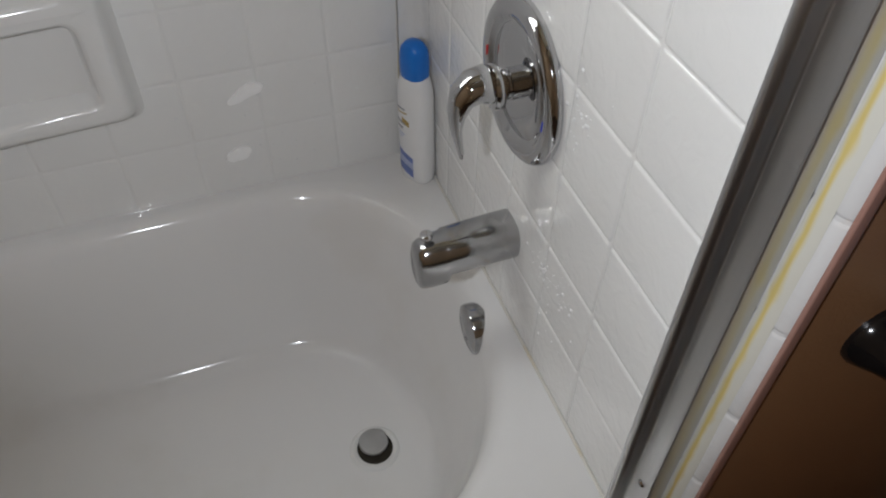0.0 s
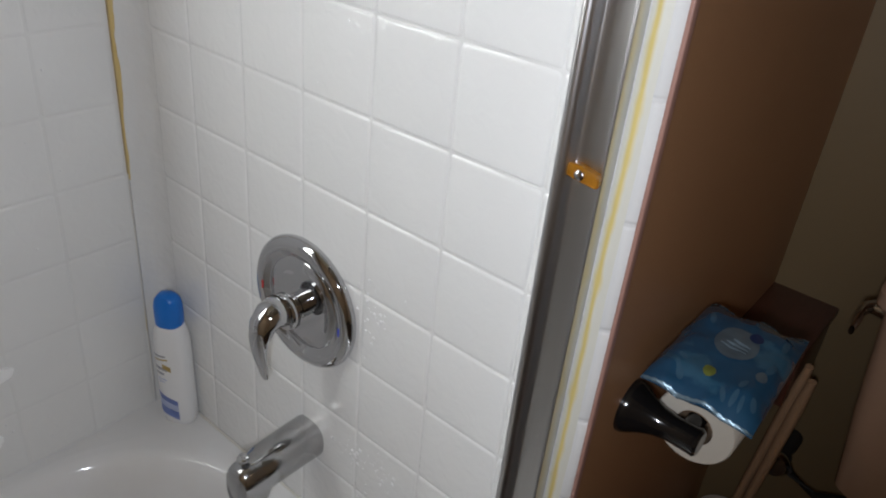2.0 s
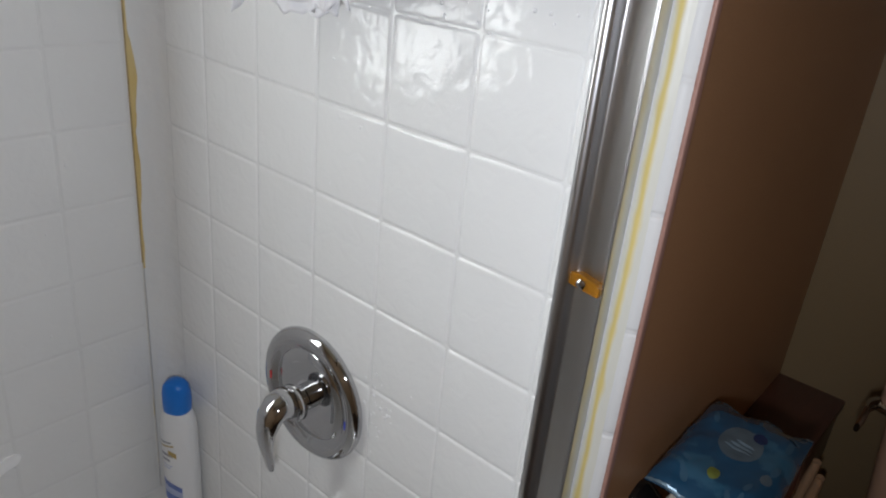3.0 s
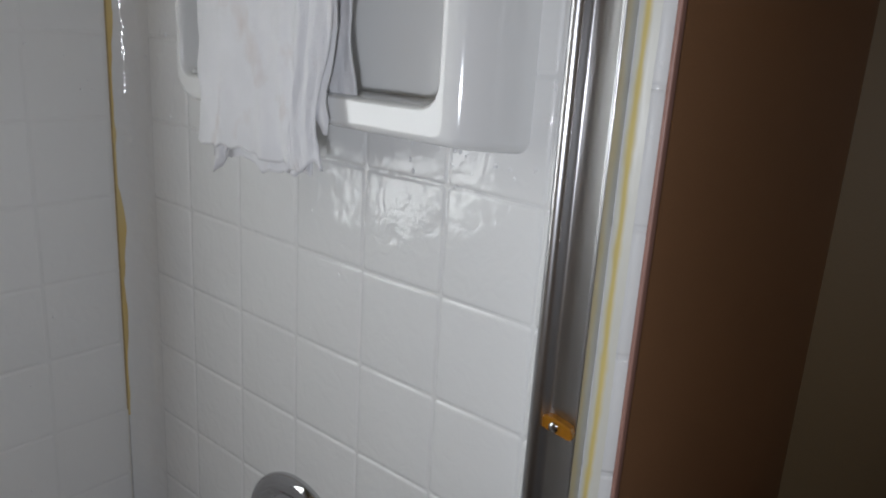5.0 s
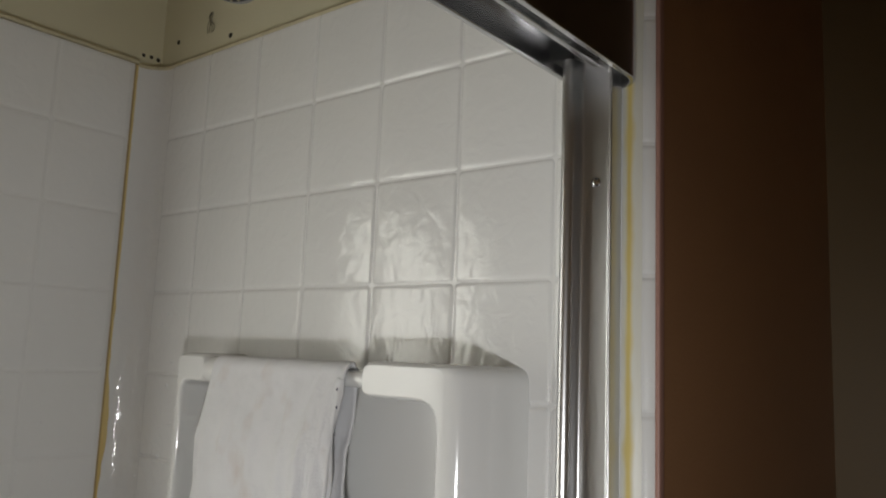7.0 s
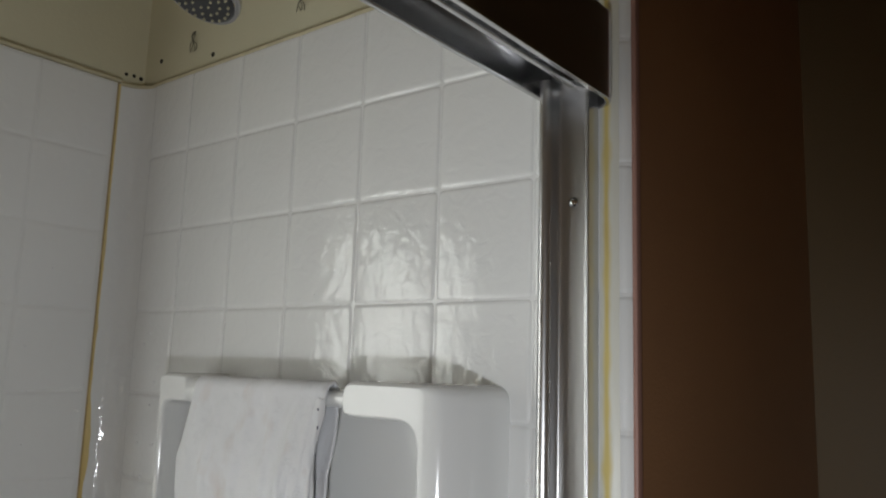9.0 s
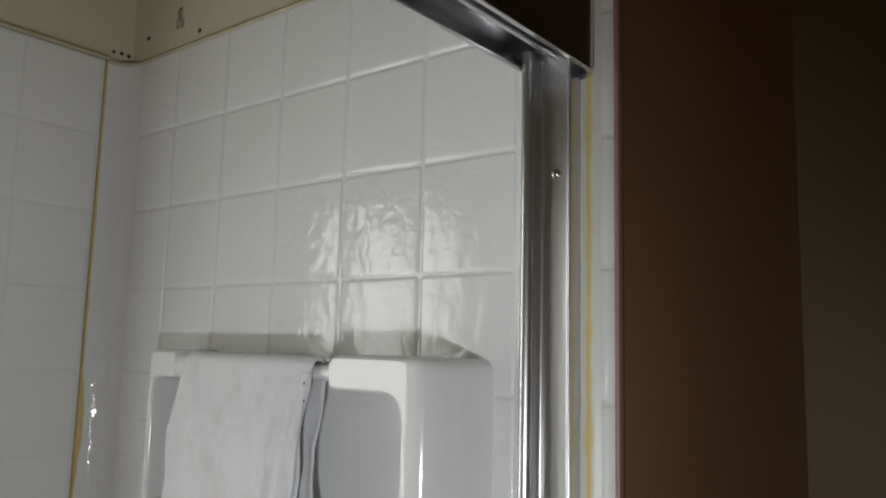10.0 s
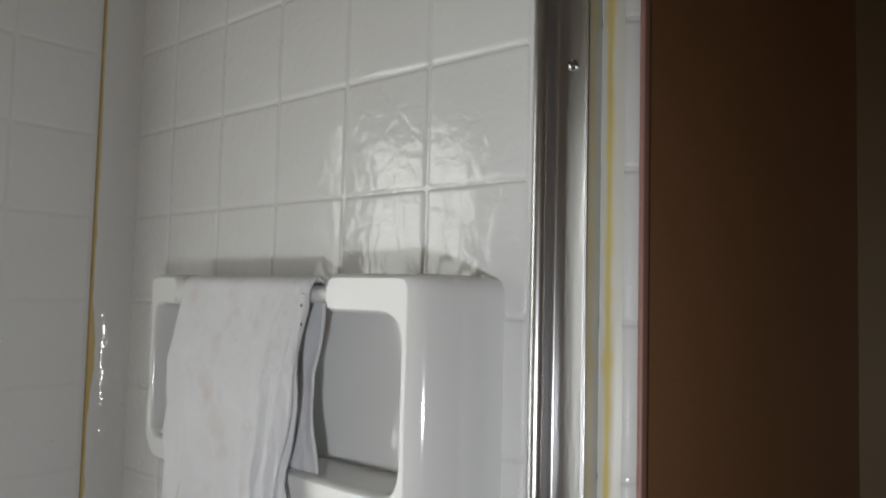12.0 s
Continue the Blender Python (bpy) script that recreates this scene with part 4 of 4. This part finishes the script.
for i in range(NX):
    bm.faces.new((tops[0][i], tops[0][i + 1], bots[0][i + 1], bots[0][i]))
    bm.faces.new((tops[-1][i], tops[-1][i + 1], bots[-1][i + 1], bots[-1][i]))
for j in range(NY):
    bm.faces.new((tops[j][0], tops[j + 1][0], bots[j + 1][0], bots[j][0]))
    bm.faces.new((tops[j][-1], tops[j + 1][-1], bots[j + 1][-1], bots[j][-1]))
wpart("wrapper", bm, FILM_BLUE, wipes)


def decal(name, cf, cg, rf, rg, mt, rot=0.0, lift=0.0012, n=24, label=""):
    bm = bmesh.new()
    rings = []
    for k in (0.001, 0.35, 0.7, 1.0):
        ring = []
        for i in range(n):
            a = 2 * math.pi * i / n
            u, v = k * rf * math.cos(a), k * rg * math.sin(a)
            f, g = cf + u * math.cos(rot) - v * math.sin(rot), cg + u * math.sin(rot) + v * math.cos(rot)
            ring.append(pack_pt(f, g, True) + Vector((0, 0, lift)))
        rings.append(ring)
    loft(rings, True, True, False, bm)
    wpart(name, bm, mt, wipes, label)


for f0, f1 in ((-0.010, 0.010), (0.990, 1.010)):
    bm = bmesh.new()
    rows = []
    for i in range(5):
        f = f0 + (f1 - f0) * i / 4
        rows.append([pack_pt(min(1.0, max(0.0, f)), j / 40, True) + Vector((0.18 * (f - min(1.0, max(0.0, f))), 0, 0.0010 + 0.0006 * math.sin(j * 2.1 + i))) for j in range(41)])
    loft(rows, False, bm=bm)
    wpart("crimped_edge", bm, FILM_CRIMP, wipes, "silvery crimped edge of the wrapper")
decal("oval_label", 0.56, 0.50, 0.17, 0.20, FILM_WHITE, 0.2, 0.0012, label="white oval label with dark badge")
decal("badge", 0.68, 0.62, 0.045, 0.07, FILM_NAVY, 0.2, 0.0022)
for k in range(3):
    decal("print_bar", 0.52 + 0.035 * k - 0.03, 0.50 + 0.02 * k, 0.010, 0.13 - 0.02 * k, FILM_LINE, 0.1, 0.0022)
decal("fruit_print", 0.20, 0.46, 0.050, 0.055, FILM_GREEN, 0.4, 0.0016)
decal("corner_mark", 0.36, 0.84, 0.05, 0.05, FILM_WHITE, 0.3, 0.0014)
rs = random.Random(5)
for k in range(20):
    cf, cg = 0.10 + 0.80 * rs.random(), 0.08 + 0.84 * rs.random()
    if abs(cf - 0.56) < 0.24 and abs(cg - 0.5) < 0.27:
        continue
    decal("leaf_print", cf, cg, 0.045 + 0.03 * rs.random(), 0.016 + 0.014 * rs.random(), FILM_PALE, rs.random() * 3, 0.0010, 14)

# dark wooden box shelf on the wall in the corner
boxw = thing("wooden_wall_box", 0.56, yw, 0.69, "dark stained wooden box shelf in the room corner", "wall box")
xb, yb, zb, zt = 0.475, -0.288, 0.585, 0.690
wpart("top", boxbm(xb - 0.004, X_FAR, yb - 0.004, yw + 0.012, zt - 0.016, zt, bevel=0.003), DARKWOOD, boxw)
wpart("front", boxbm(xb, xb + 0.014, yb, yw + 0.010, zb, zt - 0.0165, bevel=0.002), DARKWOOD, boxw)
wpart("side", boxbm(xb + 0.0145, X_FAR, yb, yb + 0.014, zb, zt - 0.0165, bevel=0.002), DARKWOOD, boxw)
wpart("bottom", boxbm(xb + 0.0145, X_FAR, yb + 0.0145, yw + 0.010, zb, zb + 0.012, bevel=0.002), DARKWOOD, boxw)

# brush caddy and long wooden handles
cx_, cy_ = 0.568, -0.252
cad = thing("brush_caddy", cx_, cy_, Z_FLOOR, "white plastic toilet brush caddy on the floor", "brush caddy")
wpart("cup", lathe([(0.043, 0.0), (0.048, 0.004), (0.046, 0.02), (0.041, 0.075), (0.039, 0.138), (0.0405, 0.142), (0.0375, 0.142), (0.036, 0.134), (0.034, 0.02), (0.002, 0.018)], (cx_, cy_, Z_FLOOR), (0, 0, 1), 36), CADDY, cad)
# the cup is not cut; a dark block paints the slot's inner shade
slot = part("finger_slot", boxbm(-0.0465, -0.0400, -0.022, 0.022, 0.040, 0.058, bevel=0.0025), RUBBER_SHADE, cad, "dark solid block in place of the slot's shade")
slot.rotation_euler = (0, 0, radians(-8))
wpart("splash_guard", loft([[(cx_ + 0.039 * math.cos(a) * k, cy_ + 0.039 * math.sin(a) * k, Z_FLOOR + z) for a in np.linspace(-1.9, 1.9, 22)] for k, z in ((1.0, 0.138), (1.06, 0.175), (1.12, 0.205))], False), CADDY, cad)
for a, b in ((Vector((0.582, -0.244, 0.075)), Vector((0.500, -0.300, 0.655))), (Vector((0.572, -0.262, 0.075)), Vector((0.490, -0.312, 0.640)))):
    stick = thing("toilet_brush", *a, "toilet brush with long pale wooden handle in the caddy", "toilet brush", "brushes in the caddy")
    wpart("handle", tube([a.lerp(b, k / 10) for k in range(11)], [0.006, 0.0062, 0.0065, 0.0068, 0.007, 0.0072, 0.0076, 0.0082, 0.0088, 0.0088, 0.006], 12), PALEWOOD, stick)

# water stop valve under the tank
stop = thing("water_stop_valve", 0.60, -0.302, 0.43, "dark water stop valve with hose under the tank", "stop valve")
wpart("body", lathe([(0.016, 0.0), (0.016, 0.03), (0.013, 0.034), (0.013, 0.06), (0.018, 0.062), (0.018, 0.075), (0.012, 0.078)], (X_FAR, -0.302, 0.43), (-1, 0, 0), 20), RUBBER_SHADE, stop)
wpart("hose", tube([(0.585, -0.302, 0.435), (0.575, -0.325, 0.405), (0.56, -0.37, 0.40), (0.545, -0.42, 0.44), (0.54, -0.44, 0.51)], 0.006, 12), RUBBER_SHADE, stop)
wpart("knob", lathe([(0.006, 0.0), (0.021, 0.004), (0.023, 0.012), (0.019, 0.018), (0.004, 0.020)], (0.557, -0.302, 0.43), (-1, 0, 0.1), 20), CHROME, stop, "tarnished metal knob")

# toilet, in the dark beside the box
toilet = thing("toilet", 0.42, -0.60, Z_FLOOR, "bone coloured ceramic toilet with closed lid", "toilet")


def slab(x0, x1, y0, y1, z, r=0.035):
    return [(u, v, z) for u, v in rounded([(x0, y0), (x1, y0), (x1, y1), (x0, y1)], r, 5)]


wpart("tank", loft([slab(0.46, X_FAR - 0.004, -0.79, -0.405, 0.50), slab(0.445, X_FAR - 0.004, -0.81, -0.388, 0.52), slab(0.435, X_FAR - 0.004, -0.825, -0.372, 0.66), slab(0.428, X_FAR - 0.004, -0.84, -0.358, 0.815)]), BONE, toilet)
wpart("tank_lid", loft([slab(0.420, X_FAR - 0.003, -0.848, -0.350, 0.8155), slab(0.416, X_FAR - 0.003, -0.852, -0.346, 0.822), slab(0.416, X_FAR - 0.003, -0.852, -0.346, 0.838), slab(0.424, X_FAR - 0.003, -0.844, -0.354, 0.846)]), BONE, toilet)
wpart("flush_lever", tube([(0.468, -0.366, 0.797), (0.468, -0.346, 0.797), (0.462, -0.340, 0.797), (0.448, -0.338, 0.795), (0.425, -0.338, 0.790), (0.408, -0.338, 0.786)], [0.012, 0.010, 0.008, 0.007, 0.008, 0.006], 12, flat=[(1, 1)] * 3 + [(0.6, 1.3)] * 3), CHROME, toilet, "chrome flush lever")


def egg(cx, cy, ax, ay, z, n=36):
    return [(cx + ax * math.cos(2 * math.pi * i / n) * (1.0 if math.cos(2 * math.pi * i / n) > 0 else 1.25), cy + ay * math.sin(2 * math.pi * i / n), z) for i in range(n)]


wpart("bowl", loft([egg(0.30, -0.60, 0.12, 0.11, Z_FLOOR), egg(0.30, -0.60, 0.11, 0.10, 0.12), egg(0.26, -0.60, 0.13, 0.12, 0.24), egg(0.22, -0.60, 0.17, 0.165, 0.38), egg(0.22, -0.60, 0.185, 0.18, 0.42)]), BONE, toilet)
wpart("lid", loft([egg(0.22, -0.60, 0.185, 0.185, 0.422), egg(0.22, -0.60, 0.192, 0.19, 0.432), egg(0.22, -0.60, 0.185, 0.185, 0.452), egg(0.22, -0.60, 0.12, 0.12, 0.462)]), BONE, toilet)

# ---------------------------------------------------------------- water drops
DROP = bpy.data.materials.new("clear_water")
DROP.use_nodes = True
b_ = DROP.node_tree.nodes["Principled BSDF"]
b_.inputs["Base Color"].default_value = (0.8, 0.8, 0.8, 1)
b_.inputs["Roughness"].default_value = 0.02
b_.inputs["IOR"].default_value = 1.33
rs = random.Random(21)


def drops(name, spots, label):
    """spots: (place, outward axis, radius)."""
    bm = bmesh.new()
    for o, ax, r in spots:
        lathe([(r, 0.0), (r * 0.92, r * 0.25), (r * 0.62, r * 0.48), (r * 0.05, r * 0.58)], o, ax, 9, bm)
    ob = part(name, bm, DROP)
    tagged(ob, label, "water drops", kind="stuff")


spots = []
for cy, cz, sy, sz, n in ((0.085, 0.775, 0.018, 0.022, 20), (0.095, 0.765, 0.006, 0.035, 8), (0.075, 0.548, 0.030, 0.014, 34), (0.12, 0.535, 0.02, 0.006, 10), (0.06, 0.50, 0.03, 0.03, 10), (0.2, 1.2, 0.2, 0.15, 14), (-0.02, 1.262, 0.05, 0.012, 24), (0.46, 1.38, 0.03, 0.08, 34)):
    for _ in range(n):
        spots.append(((-0.0017, rs.gauss(cy, sy), rs.gauss(cz, sz)), (-1, 0, 0), 0.0009 + 0.0021 * rs.random() ** 2))
drops("wall_droplets", spots, "water drops clinging to the faucet wall")
spots = []
for cx, cz, sx, sz, n in ((-0.085, 1.38, 0.05, 0.10, 40), (-0.2, 0.95, 0.10, 0.15, 18), (-0.24, 0.42, 0.05, 0.03, 22), (-0.28, 0.50, 0.05, 0.03, 12)):
    for _ in range(n):
        x = rs.gauss(cx, sx)
        if x > -0.045:
            continue
        spots.append(((x, Y_BACK - 0.0011, rs.gauss(cz, sz)), (0, -1, 0), 0.0007 + 0.0014 * rs.random() ** 2))
drops("panel_droplets", spots, "water drops clinging to the long wall")

# ---------------------------------------------------------------- tile pieces of the surround


def tile_mesh(w, h, depth, axis):
    """A pillowed square with its face towards -x or -y."""
    g, e = 0.0007, 0.0046
    prof = [(0.0, 0.0), (0.0012, 0.55), (e * 0.55, 0.88), (e, 1.0)]
    rings = []
    for inset, k in prof:
        u, v = w / 2 - g - inset, h / 2 - g - inset
        ring = []
        for a, b in rounded([(-u, -v), (u, -v), (u, v), (-u, v)], 0.004, 2):
            ring.append((-depth * k, a, b) if axis == "x" else (a, -depth * k, b))
        rings.append(ring)
    bm = loft(rings, True, False, True)
    return mesh_of("tile", bm, TILE)


DEPTH = 0.0019
cols = [(-0.108 + PITCH * k, -0.108 + PITCH * (k + 1)) for k in range(5)] + [(0.432, 0.522), (-0.186, -0.108)]
shared = {}
for y0, y1 in cols:
    w = round(y1 - y0, 4)
    if w not in shared:
        shared[w] = tile_mesh(w, PITCH, DEPTH, "x")
    for k in range(14):
        ob = new("tile", shared[w])
        ob.location = (0.0003, (y0 + y1) / 2, 0.368 + PITCH * (k + 0.5))
        ob.parent = surround
bm = bmesh.new()
rows = []
for z, o in ((-0.0525, 0.0), (-0.0515, 0.0008), (-0.0485, 0.0014), (0.0485, 0.0014), (0.0515, 0.0008), (0.0525, 0.0)):
    rows.append([(0.012 - (0.012 + o) * math.cos(a), -0.188 - (0.012 + o) * math.sin(a), z) for a in np.linspace(-0.12, 1.15, 7)])
edge_tile = mesh_of("edge_tile", loft(rows, False, bm=bm), TILE)
for k in range(14):
    ob = new("edge_tile", edge_tile)
    ob.location = (0.0003, 0, 0.368 + PITCH * (k + 0.5))
    ob.parent = surround
shared = {}
edges = [-0.0395, -0.143] + [-0.143 - PITCH * k for k in range(1, 13)]
for x1, x0 in zip(edges, edges[1:]):
    w = round(x1 - x0, 4)
    if w not in shared:
        shared[w] = tile_mesh(w, PITCH, DEPTH * 0.6, "y")
    for k in range(14):
        if WX0 - 0.01 < x0 and x1 < WX1 + 0.01 and WZ0 - 0.01 < 0.368 + PITCH * k < WZ1 - 0.01:
            continue
        ob = new("tile", shared[w])
        ob.location = ((x0 + x1) / 2, Y_BACK + 0.0003, 0.368 + PITCH * (k + 0.5))
        ob.parent = back_panel
